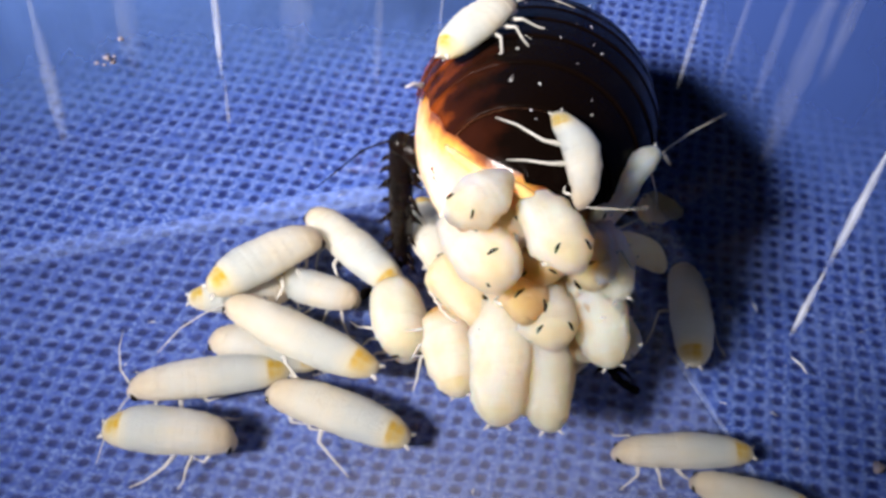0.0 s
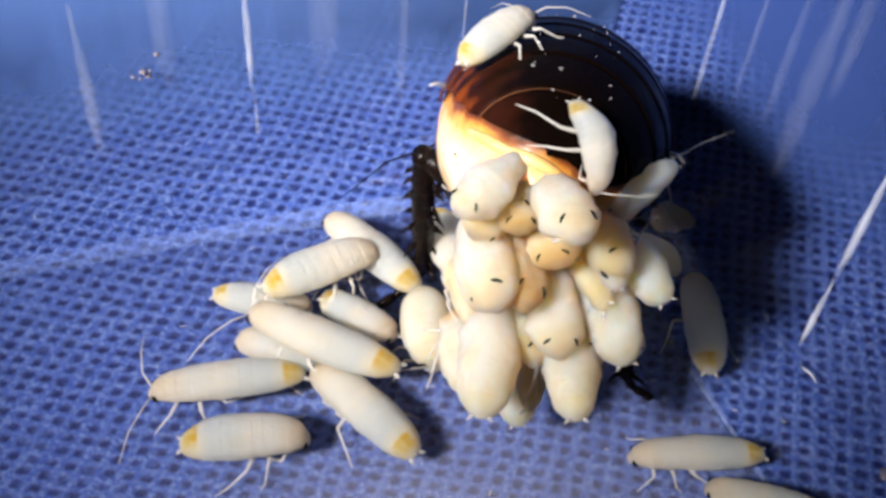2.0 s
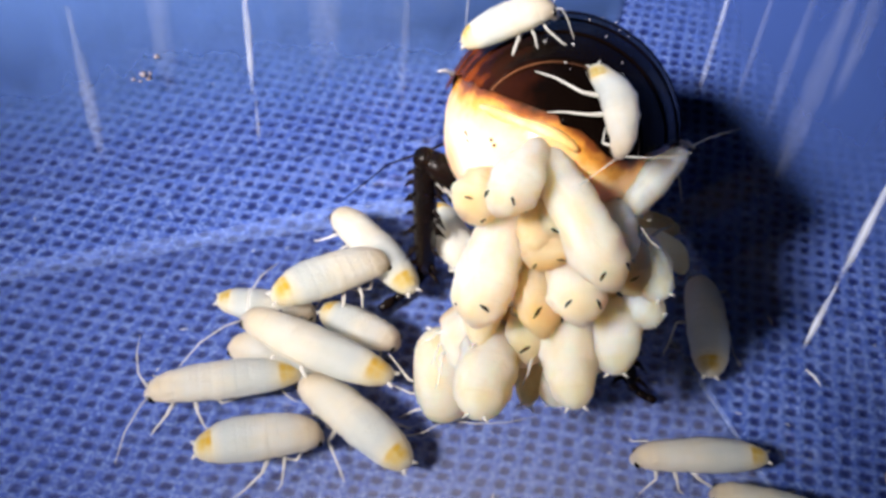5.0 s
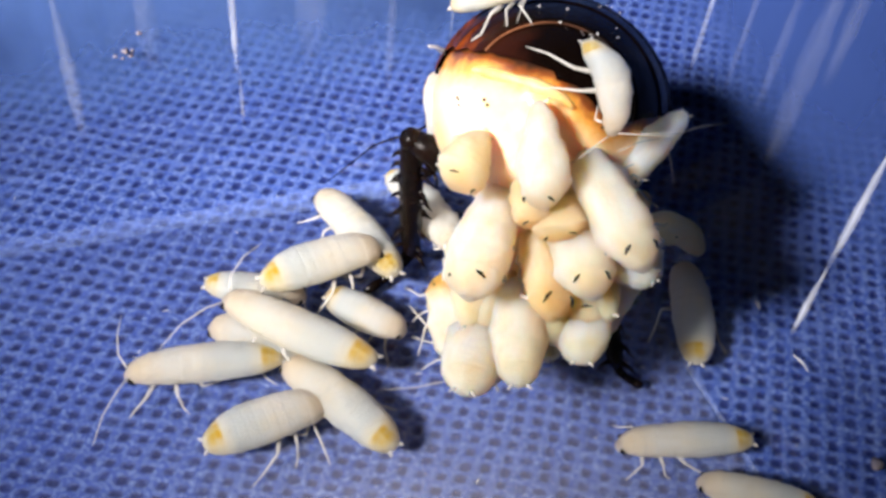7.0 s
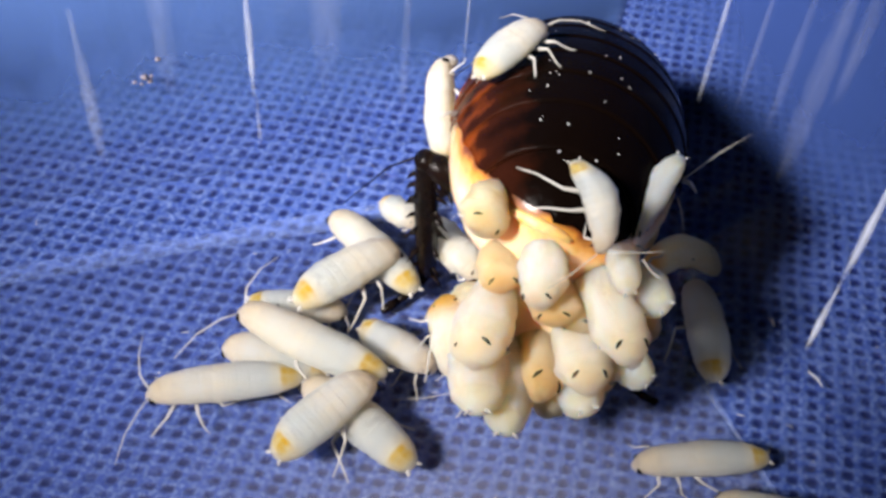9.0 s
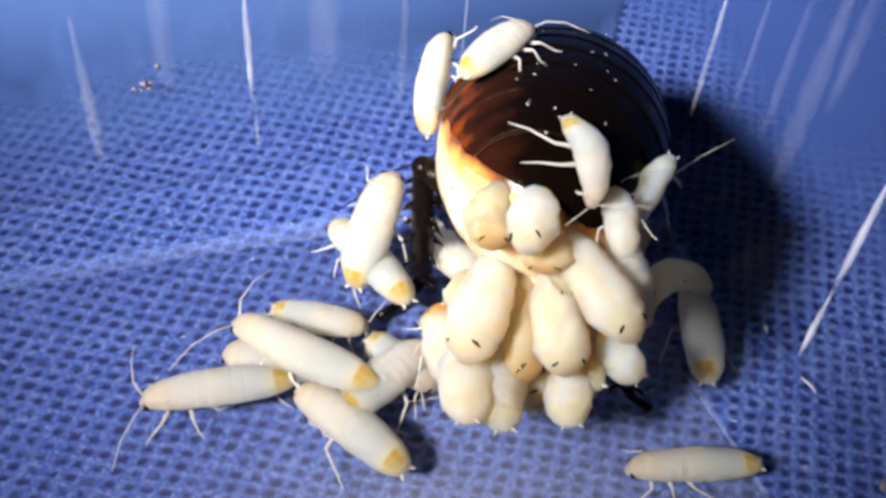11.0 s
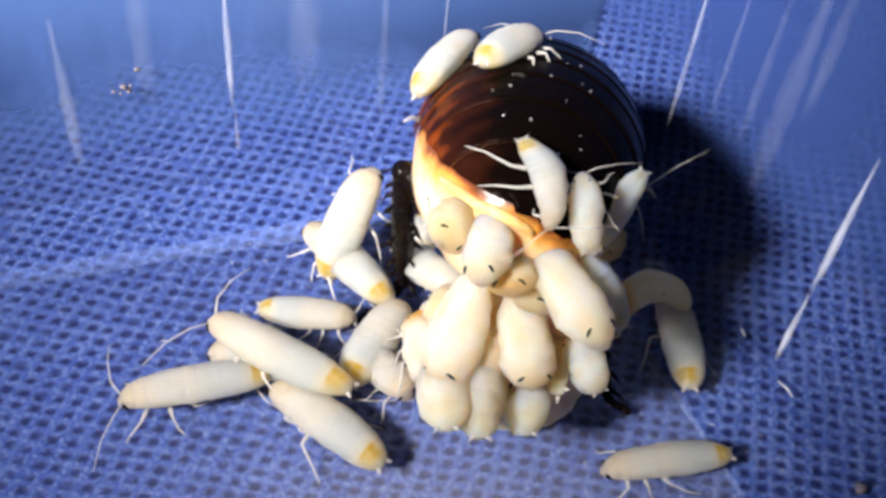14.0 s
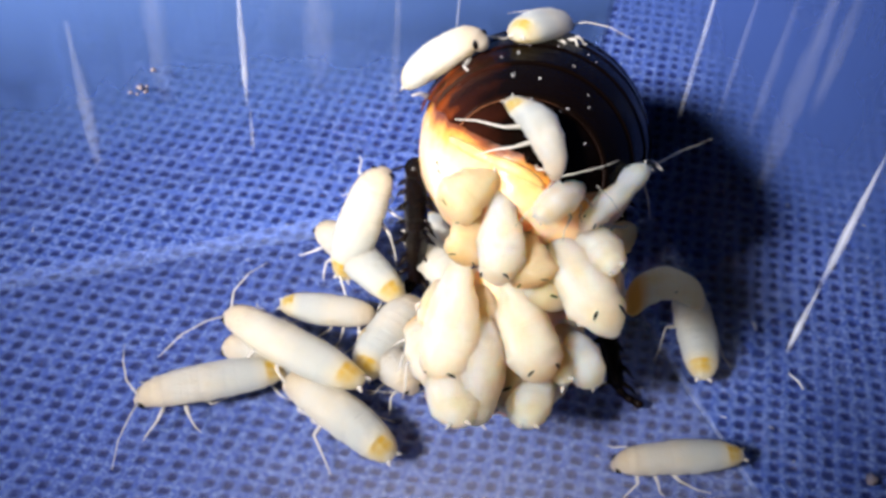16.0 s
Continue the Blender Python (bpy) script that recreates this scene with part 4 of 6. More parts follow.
def motions():
    def mm(rows):
        return [(t, pose(x / 1000, y / 1000, z / 1000, rx, ry, rz)) for t, x, y, z, rx, ry, rz in rows]

    walk(roach, [(0.0, pose(ROOT.x, ROOT.y, 0)), (16.0, pose(ROOT.x, ROOT.y, 0))])
    walk(abdomen, mm([
        (0, 0, 0, 18, -25.1, 5.4, -8.5),
        (1, -0.16, 0.05, 18.05, -26.9, 5.4, -8.7),
        (2, -0.22, 0.27, 18.27, -33.1, 5, -9.3),
        (3, 0.23, -0.21, 17.79, -26.9, 5.4, -8.7),
        (4, 0.04, 0.38, 18.38, -34.7, 4.9, -9.4),
        (6.5, 0.4, 0.92, 18.92, -42.2, 4.5, -10),
        (7, 0.24, 0.43, 18.43, -45.6, 4.2, -10.3),
        (7.5, 0.59, 0.29, 18.29, -38.2, 4.7, -9.7),
        (8, 0.9, 0, 18, -27, 5.4, -8.7),
        (9, 0.86, -0.13, 17.87, -20.4, 5.6, -8.1),
        (9.5, -0.13, 0.35, 18.35, -25.5, 5.4, -8.6),
        (12, -0.17, -0.2, 17.8, -25.2, 5.4, -8.6),
        (12.5, -0.03, -0.38, 17.62, -26.8, 5.4, -8.7),
        (13, -0.15, -0.3, 17.7, -21.1, 5.6, -8.2),
        (14, -0.43, -0.25, 17.75, -25.6, 5.4, -8.6),
        (14.5, -0.44, -0.33, 17.67, -31, 5.1, -9.1),
        (15, -1.02, -0.29, 17.71, -32.2, 5.1, -9.2),
        (16, -1.15, 0.44, 18.44, -33.2, 5, -9.3),
    ]))
    walk(nymph_n1, mm([
        (0, -19.28, -19.99, 2.2, 0, -0, 105.7),
        (2, -20.21, -20.15, 2.2, 0, -0, 106.3),
        (4, -20.54, -19.78, 2.2, 0, -0, 106.6),
        (6.5, -20.88, -20.02, 2.2, 0, -0, 106),
        (8, -20.63, -19.71, 2.2, 0, -0, 105.4),
        (9.5, -20.86, -19.93, 2.2, 0, -0, 105.7),
        (12.5, -21.29, -19.76, 2.2, 0, -0, 109.9),
        (14, -21.39, -19.13, 2.2, 0, -0, 110.3),
        (16, -21.58, -19.39, 2.2, 0, -0, 111),
    ]))
    walk(nymph_n2, mm([
        (0, -11.88, -15.57, 4.2, 0, 0, 68.2),
        (2, -12.11, -15.45, 4.2, 0, 0, 72.2),
        (4, -12.47, -15.97, 4.2, 0, -0, 71),
        (6.5, -13.01, -16.02, 4.2, 0, 0, 71.2),
        (8, -12.57, -15.87, 4.2, 0, 0, 71.3),
        (9, -13.51, -15.23, 4.2, 0, 0, 69.2),
        (9.5, -13.5, -15.97, 4.2, 0, 0, 71.4),
        (12.5, -13.97, -16.02, 4.2, 0, -0, 67.5),
        (14, -14.25, -15.7, 4.2, 0, 0, 67.3),
        (16, -14.52, -15.5, 4.2, 0, 0, 65.7),
    ]))
    walk(nymph_n3, mm([
        (0, -15.13, -16.11, 2, 0, -0, 82.9),
        (2, -15.42, -15.68, 2, -0, 0, 83.2),
        (4, -15.79, -15.94, 2, 0, -0, 83.9),
        (6.5, -16.38, -16.16, 2, 0, 0, 81.8),
        (8, -16.2, -15.97, 2, 0, 0, 81.8),
        (9.5, -17.05, -16.03, 2, 0, -0, 83.3),
        (12.5, -16.04, -15.95, 2, 0, 0, 85),
        (14, -16.08, -15.41, 2, -0, -0, 82.7),
        (16, -16.45, -15.29, 2, 0, 0, 82.8),
    ]))
    walk(nymph_n4, mm([
        (0, -16.54, -7.92, 4.6, 0, -0, -47.2),
        (0.5, -15.81, -7.58, 4.6, 0, -0, -46.5),
        (1, -14.67, -6.82, 4.6, 0, -0, -49.9),
        (1.5, -13.07, -6.78, 4.6, 0, -0, -47.2),
        (2, -13.73, -7.46, 4.6, 0, -0, -54.5),
        (4, -13.1, -7.69, 4.6, 0, -0, -55.8),
        (6.5, -12.37, -8.6, 4.6, -0, -0, -58.2),
        (8, -11.83, -8.11, 4.6, 0, -0, -58.3),
        (9, -11.49, -7.13, 4.6, 0, -0, -44.8),
        (9.5, -9.22, -5.72, 5.5, 27.6, -0, -13.6),
        (12, -9.57, -0.24, 6, 42.9, -0, -22.4),
        (12.5, -9.26, -0.61, 6, 42.4, -0, -24.7),
        (13, -9.38, -0.52, 6, 44.9, -0, -18.6),
        (14, -10.12, -0.18, 6, 48.5, -0, -26.6),
        (14.5, -9.74, -0.32, 6, 49.1, -0, -25),
        (15, -9.93, -0.67, 6, 47.1, -0, -22.3),
        (16, -10.1, -0.6, 6, 49.4, -0, -22.8),
    ]))
    walk(nymph_n5, mm([
        (0, -18.68, -10.2, 2, 0, -0, -75.8),
        (2, -19.28, -10.1, 2, -0, 0, -89.4),
        (4, -19.15, -10.43, 2, 0, -0, -91.3),
        (6.5, -18.48, -10.49, 2, 0, -0, -89.7),
        (8, -17.94, -10.7, 2, 0, 0, -88.8),
        (9, -16.11, -9.79, 2, 0, -0, -87.7),
        (9.5, -14.41, -10.37, 2, -0, -0, -95.6),
        (12, -13.17, -9.64, 2, 0, -0, -90.7),
        (12.5, -12.72, -9.18, 2, 0, -0, -89.3),
        (13, -12.54, -9.81, 2, 0, -0, -89.4),
        (14, -12.99, -8.95, 2, 0, -0, -88.2),
        (14.5, -12.87, -9.17, 2, 0, -0, -90.2),
        (15, -12.73, -9.17, 2, 0, -0, -89),
        (16, -12.36, -8.95, 2, -0, -0, -90.1),
    ]))
    walk(nymph_n6, mm([
        (0, -11.64, -8.56, 2.3, 0, -0, -101.6),
        (1, -10.81, -8.69, 2.3, 0, -0, -106.1),
        (2, -9.54, -10.73, 2.3, 0, -0, -115.3),
        (4, -9.57, -11.68, 2.3, -0, -0, -109.6),
        (6.5, -8.14, -11.59, 2.3, 0, -0, -112.8),
        (8, -6.03, -12.46, 2.3, 0, -0, -111.6),
        (9, -5.64, -13.22, 2.3, 0, -0, -116.6),
        (9.5, -5.27, -14.49, 2.3, 0, -0, -115.8),
        (12, -4.69, -14.15, 2.3, 0, -0, -132.4),
        (13, -4.75, -14.31, 2.3, 0, -0, -138.4),
        (14, -4.68, -14.18, 2.3, 0, -0, -137.7),
        (15, -5.16, -14.68, 2.3, 0, -0, -134.1),
        (16, -5.46, -14.27, 2.3, 0, -0, -137.5),
    ]))
    walk(nymph_n7, mm([
        (0, -8.66, -3.94, 3, -0, -0, 48.7),
        (2, -9.33, -3.16, 3, 0, 0, 51.3),
        (4, -9.25, -2.47, 3, 0, -0, 45.3),
        (6.5, -9.54, -2.67, 3, 0, 0, 43.6),
        (8, -9.48, -2.65, 3, 0, 0, 43.5),
        (9, -9.57, -2.47, 3, -0, -0, 46.8),
        (9.5, -9.6, -2.81, 3, 0, 0, 43.1),
        (12, -9.43, -2.96, 3, 0, 0, 44.2),
        (12.5, -9.58, -3.05, 3, -0, -0, 42.2),
        (13, -9.41, -3.5, 3, 0, -0, 47),
        (14, -9.78, -2.75, 3, 0, -0, 47.4),
        (14.5, -9.77, -2.87, 3, -0, 0, 46.8),
        (15, -9.31, -3.98, 3, -0, -0, 50.9),
        (16, -10.03, -3.07, 3, 0, 0, 46.9),
    ]))
    walk(nymph_n8, mm([
        (0, -3.35, -11.14, 2.8, 0, -0, -163.8),
        (1, -3.63, -11.32, 2.8, 0, 0, -160.2),
        (1.5, -3.43, -11.33, 2.8, 0, -0, -159.4),
        (2, -2.58, -11.44, 2.8, 0, -0, -165.7),
        (3, -2.95, -16.33, 4, -34.4, 0, -162.5),
        (4, -2.72, -19.15, 4.5, -51.8, -0, -160.7),
        (6.5, 2.06, -14.01, 4.5, -44, -0, -160.3),
        (9.5, 1.62, -12.45, 4.5, -43.5, -0, -160.9),
        (16, 0.41, -12.61, 4.5, -43.1, -0, -170.8),
    ]))
    walk(nymph_n11, mm([
        (0, -2.07, 8.18, 3, 0, -0, -167.7),
        (4, -3.3, 10.19, 3, 0, -0, -160.4),
        (6.5, -4.37, 5.75, 3, 0, -0, -136.2),
        (8, -7.67, 2.86, 3, 0, -0, -113.9),
        (9, -7.59, 3.32, 3, 0, -0, -123.2),
        (9.5, -7.45, 2.65, 3, 0, -0, -124.8),
        (12, -2.69, 2.5, 3, 0, -0, -152.8),
        (16, -2.69, 2.34, 3, -0, -0, -160),
    ]))
    walk(nymph_n12, mm([
        (0, -21.58, -26.09, 2.4, 0, -0, -87.9),
        (1.5, -17.51, -26.17, 2.4, -0, -0, -79.6),
        (2, -17.45, -26.13, 2.4, 0, -0, -76.6),
        (4, -16.9, -26, 2.4, 0, -0, -73.9),
        (6.5, -14.91, -25.3, 2.4, 0, -0, -63.5),
        (7, -14.21, -25.31, 2.4, 0, -0, -58.5),
        (8, -13.13, -24.37, 2.4, 0, -0, -58.6),
        (8.5, -13.79, -24.09, 3, 4.3, -0, -48.5),
        (9, -10.97, -23.19, 4.3, 9.7, -0, -41.8),
        (9.5, -8.94, -22.13, 4.3, 9.4, -0, -38.8),
        (12, -5.17, -13.79, 2.4, 0, -0, -39.8),
        (12.5, -5.47, -12.73, 2.4, 0, -0, -27.1),
        (13, -5.28, -12.46, 2.4, 0, -0, -23.9),
        (14, -5.49, -11.79, 2.4, 0, -0, -20.2),
        (14.5, -5.99, -11.79, 2.4, -0, -0, -19),
        (15, -5.77, -12.41, 2.4, 0, -0, -19.6),
        (16, -5.68, -11.69, 2.4, 0, -0, -20.8),
    ]))
    walk(nymph_n13, mm([
        (0, -7.51, -22.21, 2.3, 0, 0, 74.5),
        (1, -6.77, -21.76, 2.3, 0, -0, 70),
        (1.5, -7.47, -21.7, 2.3, -0, 0, 64.8),
        (2, -7.37, -21.43, 2.3, 0, 0, 52.8),
        (4, -8.24, -22.45, 2.3, 0, 0, 54),
        (6.5, -8.24, -22.31, 2.3, 0, 0, 55.3),
        (8, -7.9, -22.25, 2.3, -0, -0, 56.5),
        (9, -8.07, -22.27, 2.3, -0, -0, 54.8),
        (9.5, -8.13, -22.54, 2.3, -0, -0, 55.5),
        (12.5, -8.63, -22.1, 2.3, 0, -0, 56.7),
        (14, -8.84, -21.58, 2.3, 0, 0, 57.6),
        (16, -9.24, -21.37, 2.3, 0, 0, 56),
    ]))
    walk(nymph_n14, mm([
        (0, 23.21, -21.85, 2, 0, -0, 96.8),
        (1.5, 23.45, -21.52, 2, 0, -0, 99.1),
        (3.5, 23.46, -21.51, 2, 0, -0, 96.6),
        (7, 23.32, -21.33, 2, 0, -0, 100.2),
        (9, 23.34, -21.57, 2, 0, -0, 100.7),
        (12.5, 23.06, -21.62, 2, -0, -0, 99.1),
        (14, 22.83, -20.84, 2, 0, -0, 105.5),
        (16, 22.71, -21.42, 2, 0, -0, 102),
    ]))
    walk(nymph_n15, mm([
        (0, 28.99, -25.35, 2, 0, 0, 80.9),
        (1.5, 29.31, -25.35, 2, 0, 0, 83),
        (3.5, 29.47, -25.36, 2, 0, 0, 83),
        (7, 29.6, -25.73, 2, 0, 0, 83.2),
        (9, 29.69, -25.94, 2, 0, 0, 84.2),
        (12.5, 29, -27.03, 2, 0, -0, 83.3),
        (14, 29.27, -26.91, 2, 0, 0, 84.3),
        (16, 29.2, -27.07, 2, 0, 0, 82.5),
    ]))
    walk(nymph_n16, mm([
        (0, 24.34, -6.44, 2.2, 0, 0, 1.9),
        (1.5, 24.45, -6.47, 2.2, 0, 0, 3.2),
        (2, 24.38, -6.34, 2.2, -0, -0, 4.6),
        (3.5, 24.35, -6.36, 2.2, -0, 0, 3.7),
        (6.5, 24.43, -6.36, 2.2, 0, 0, 2),
        (7, 24.13, -6.66, 2.2, 0, 0, 3.5),
        (8, 25.14, -6.16, 2.2, 0, 0, 4.8),
        (9, 24.12, -6.72, 2.2, -0, -0, 6.3),
        (9.5, 24.24, -6.42, 2.2, 0, 0, 3.2),
        (12, 24.23, -6.21, 2.2, 0, 0, 7.3),
        (12.5, 24.33, -6.32, 2.2, 0, 0, 8.4),
        (13, 24.66, -6.67, 2.2, 0, 0, 7.9),
        (14, 24.34, -6.44, 2.2, -0, -0, 8.3),
        (15, 24.81, -6.6, 2.2, -0, -0, 6.7),
        (16, 24.71, -6.02, 2.2, 0, -0, 6.2),
    ]))
    walk(nymph_n18, mm([
        (0, 22.15, 6.73, 2.2, 0, -0, 90.9),
        (1, 22.47, 6.25, 2.2, 0, -0, 95.8),
        (2, 21.94, 7.06, 2.2, 0, -0, 91.1),
        (3, 21.96, 6.33, 2.2, 0, -0, 97.3),
        (4, 21.01, 5.27, 2.2, 0, 0, 75.8),
        (6.5, 19.03, 6.67, 2.2, 0, -0, 146.1),
        (9.5, 18.13, 5.16, 2.2, 0, -0, 145.9),
        (16, 17.47, 5.39, 2.2, 0, 0, 146),
    ]))
    walk(nymph_n19, mm([
        (0, 0.67, -1.7, 30.11, 10.6, -29.4, -43.1),
        (1, 0.25, -1.38, 30.1, 7.3, -32.4, -36.5),
        (2, 0.48, -2.03, 31.31, 9.6, -31.4, -43.3),
        (3, 1.03, -1.44, 29.96, 4.8, -31.1, -34.7),
        (4, 1.08, -2.85, 32.25, 12.1, -28, -49.2),
        (6.5, 1.26, -0.39, 33.12, 34.2, -7.3, -113.3),
        (7, 0.94, -1.26, 33.31, 34.6, -10.1, -107.9),
        (7.5, 1.45, 1.57, 30.87, -8.5, -36.2, -25.9),
        (8, 1.72, -0.42, 30.12, 3.2, -31.6, -34.7),
        (9, 1.53, -0.74, 29.4, 9.8, -29.2, -41.1),
        (9.5, 0.53, -1, 30.49, 13.6, -28.4, -50.7),
        (12, 0.78, -0.09, 29.49, 4.7, -31.3, -37.8),
        (12.5, 2.03, -0.6, 29.74, 0.9, -27.5, -36.7),
        (13, 2.91, -0.92, 29.81, 3.2, -20.7, -43.6),
        (14, 3.34, 1.82, 29.34, -8.9, -22.6, -30.7),
        (14.5, 3.77, 1.19, 29.91, -11.4, -22.2, -31.8),
        (15, 4.12, 1.63, 30.21, -15.2, -18.9, -31.7),
        (16, 5.05, 3.38, 30.24, -19.9, -15.6, -28.8),
    ]))
    walk(nymph_n20, mm([
        (0, 2.84, 9.75, 3.5, 8.7, 0, 15.2),
        (4, 1.93, 10.16, 3.5, 8.5, -0, 10.4),
        (6.5, -2.29, 2.05, 17.47, 107.7, -40.8, -96.4),
        (7, -1.8, 0.85, 16.18, 113.1, -41.4, -95.6),
        (7.5, -1.79, 0.76, 16.07, 115.5, -40.4, -97.4),
        (8, -2.52, 2.36, 17.72, 112.1, -38.2, -97.4),
        (9, -3.71, 2.76, 18.45, 101.8, -39.6, -95.7),
        (9.5, -4.75, 3.53, 19.43, 103, -38.3, -95.1),
        (12, -3.67, 3.15, 24, 10.5, -61.1, -24.5),
        (12.5, -2, 3.48, 25.17, -3.9, -52.5, -16),
        (13, -1.75, 1.82, 26.03, 7.8, -47.3, -30.1),
        (14, -2.15, 4.05, 24.78, -0.8, -53.1, -22.6),
        (14.5, -2.83, 2.31, 25.05, 51.6, -25, -93.3),
        (15, -3.5, 1.16, 25.88, 53.4, -10.4, -102.4),
        (16, -3.45, 1.05, 27.38, 50.1, -2.9, -107.2),
    ]))
    walk(nymph_c13, mm([
        (0, -1.28, -2.7, 5, 0, -0, -160.7),
        (1, -1.65, -2.64, 5, 0, -0, -159.8),
        (2, -1.61, -2.75, 5, 0, -0, -159.6),
        (3, -1.47, -2.54, 5, 0, -0, -154),
        (4, -1.31, -1.93, 5, 0, -0, -155.8),
        (6.5, -2.01, -1.18, 5, 0, -0, -144),
        (7.5, -2.14, -0.97, 5, 0, -0, -143.3),
        (8, -0.57, -2.47, 5, 0, -0, -133.7),
        (9.5, -1.77, -2.51, 5, 0, -0, -136.8),
        (12, -0.72, -2.84, 5, 0, -0, -123.9),
        (13, -1.02, -2.54, 5, 0, -0, -117.9),
        (15, -0.82, -5.7, 5, -0, 0, -132.2),
        (16, -2.25, -3.28, 5, 0, -0, -140.8),
    ]))
    walk(nymph_mass, mm([
        (0, 7.92, -16.11, 12.69, -77.2, 9.3, -177.9),
        (1, 7.6, -15.98, 13.25, -77.2, 9.3, -177.9),
        (2, 7.36, -15.91, 13.59, -77.2, 9.4, -177.9),
        (3, 8.27, -16.26, 12.01, -77.2, 9.6, -177.8),
        (4, 8.39, -16.03, 13.06, -77.2, 9.6, -177.8),
        (6.5, 9.77, -15.24, 16.57, -77.2, 10.4, -177.6),
        (7.5, 9.03, -15.66, 14.68, -77.2, 10.3, -177.7),
        (8, 9.51, -16.31, 11.82, -77.2, 10.1, -177.7),
        (9.5, 7.77, -16.40, 11.40, -77.2, 9.2, -177.9),
        (12, 7.84, -16.31, 11.79, -77.2, 9.6, -177.8),
        (13, 8.01, -16.68, 10.14, -77.2, 9.3, -177.9),
        (15, 6.92, -16.78, 9.68, -77.2, 9.1, -178),
        (16, 5.75, -16.58, 10.57, -77.2, 8.4, -178.1),
    ]))
    walk(nymph_right_upper, mm([
        (0, 7.48, -16.96, 25.35, 12.6, -0.3, -159.4),
        (1, 7.54, -16.92, 25.5, 10.7, -2.6, -161.8),
        (2, 6.8, -16.41, 27.78, 23.9, 3.9, -162.5),
        (3, 7.25, -17.16, 24.21, 11.4, -8.9, -170.0),
        (4, 7.31, -17.32, 25.95, -33.8, -3.3, -146.7),
        (6.5, 10.96, -16.67, 27.97, -9.4, 4.7, -143.1),
        (7, 11.44, -16.66, 27.34, -7.1, -0.1, -153.1),
        (7.5, 11.54, -16.9, 26.33, -11.3, -2.2, -154.6),
        (8, 12.52, -17.86, 21.43, 0.5, -4.2, -160.7),
        (8.5, 11.61, -18.28, 20.15, -12.5, -5.2, -154.9),
        (9, 11.76, -18.32, 19.43, -2.0, -6.3, -160.7),
        (9.5, 10, -17.98, 21.84, -12.4, -1.7, -148.0),
        (12, 11.01, -18.03, 22.83, -21.3, 3.8, -136.9),
        (12.5, 11.44, -18.07, 21.19, -12.5, -3.9, -153.0),
        (13, 11.32, -18.24, 20.86, -13.7, -0.5, -146.2),
        (14, 9.71, -17.97, 22.17, -11.7, 0.8, -143.2),
        (15, 9.06, -18.56, 20.51, -28.0, -0.1, -140.4),
        (16, 10.01, -17.78, 22.06, 3.5, -0.3, -152.8),
    ]))
    walk(nymph_drop, mm([
        (0, 2.67, -16.53, 26.73, 6.2, -6.2, 143.8),
        (1, 2.32, -16.5, 27.22, 4.5, -10.4, 135.8),
        (2, 1.39, -16.12, 28.67, -4.0, -3.8, 145.6),
        (3, 2.53, -16.76, 26.22, 3.5, -11.2, 132.1),
        (4, 1.95, -16.38, 27.81, -1.8, -8.6, 137.2),
        (6.5, 5.77, -15.41, 31.23, -6.7, 34.1, -176.8),
        (7, 5.71, -15.94, 30.41, -49.1, 25.4, 166.7),
        (7.5, 5.72, -16.04, 28.72, -19.5, 31.3, 176.6),
        (8, 6.61, -17.05, 24.48, -27.7, 31.3, 175.0),
        (8.5, 6.03, -17.59, 22.81, -44.7, 28.2, 170.8),
        (9, 5.85, -17.52, 22.46, -30.3, 26.1, 169.8),
        (9.5, 3.92, -16.59, 25.97, -6.2, 19.4, 170.1),
        (12, 5.33, -16.22, 27.49, -1.9, 26.9, 178.5),
        (12.5, 4.43, -16.62, 25.72, -1.9, 24.7, 177.0),
        (13, 4.76, -16.96, 24.18, -1.0, 24.7, 177.0),
        (14, 3.17, -16.84, 24.98, -14.1, 22.5, 171.7),
        (15, 2.34, -17.52, 23.1, -44.1, 22.9, 168.6),
        (16, 3.11, -17.07, 25.18, -45.0, 21.6, 166.3),
    ]))
    walk(nymph_left_low, mm([
        (0, 2.39, -17.7, 21.83, 64.6, 59.2, -85.3),
        (1, 2.36, -17.64, 21.99, 63.9, 58.5, -89.0),
        (2, 1.54, -17.53, 21.88, 5.4, 49.0, -160.4),
        (3, 2.57, -18.35, 18.04, 18.9, 46.6, -154.2),
        (4, 1.59, -17.94, 20.03, -6.4, 37.2, 178.5),
        (6.5, 3.26, -17.65, 23.24, -40.0, 19.5, 146.5),
        (7, 2.62, -17.45, 22.37, -8.1, 29.5, 167.4),
        (7.5, 3.01, -17.72, 21.23, -8.0, 26.8, 163.7),
        (8, 3.51, -18.44, 17.67, 6.3, 28.1, 172.3),
        (8.5, 1.95, -18.8, 15.96, 11.7, 31.2, -178.7),
        (9, 2.28, -18.74, 16.27, 7.5, 29.6, 176.0),
        (9.5, 1.46, -18.44, 18.13, -15.9, 30.4, 166.0),
        (12, 2.54, -18.4, 18.73, -22.6, 25.4, 156.5),
        (12.5, 2.18, -18.69, 17.94, -32.8, 25.2, 154.3),
        (13, 3.02, -18.8, 16.74, -15.2, 24.5, 156.8),
        (14, 2.16, -19.07, 16.78, -39.8, 21.6, 149.2),
        (15, 0.65, -19.59, 14.25, -41.2, 27.1, 157.4),
        (16, 0.3, -19.21, 16.03, -42.1, 26.7, 157.2),
    ]))
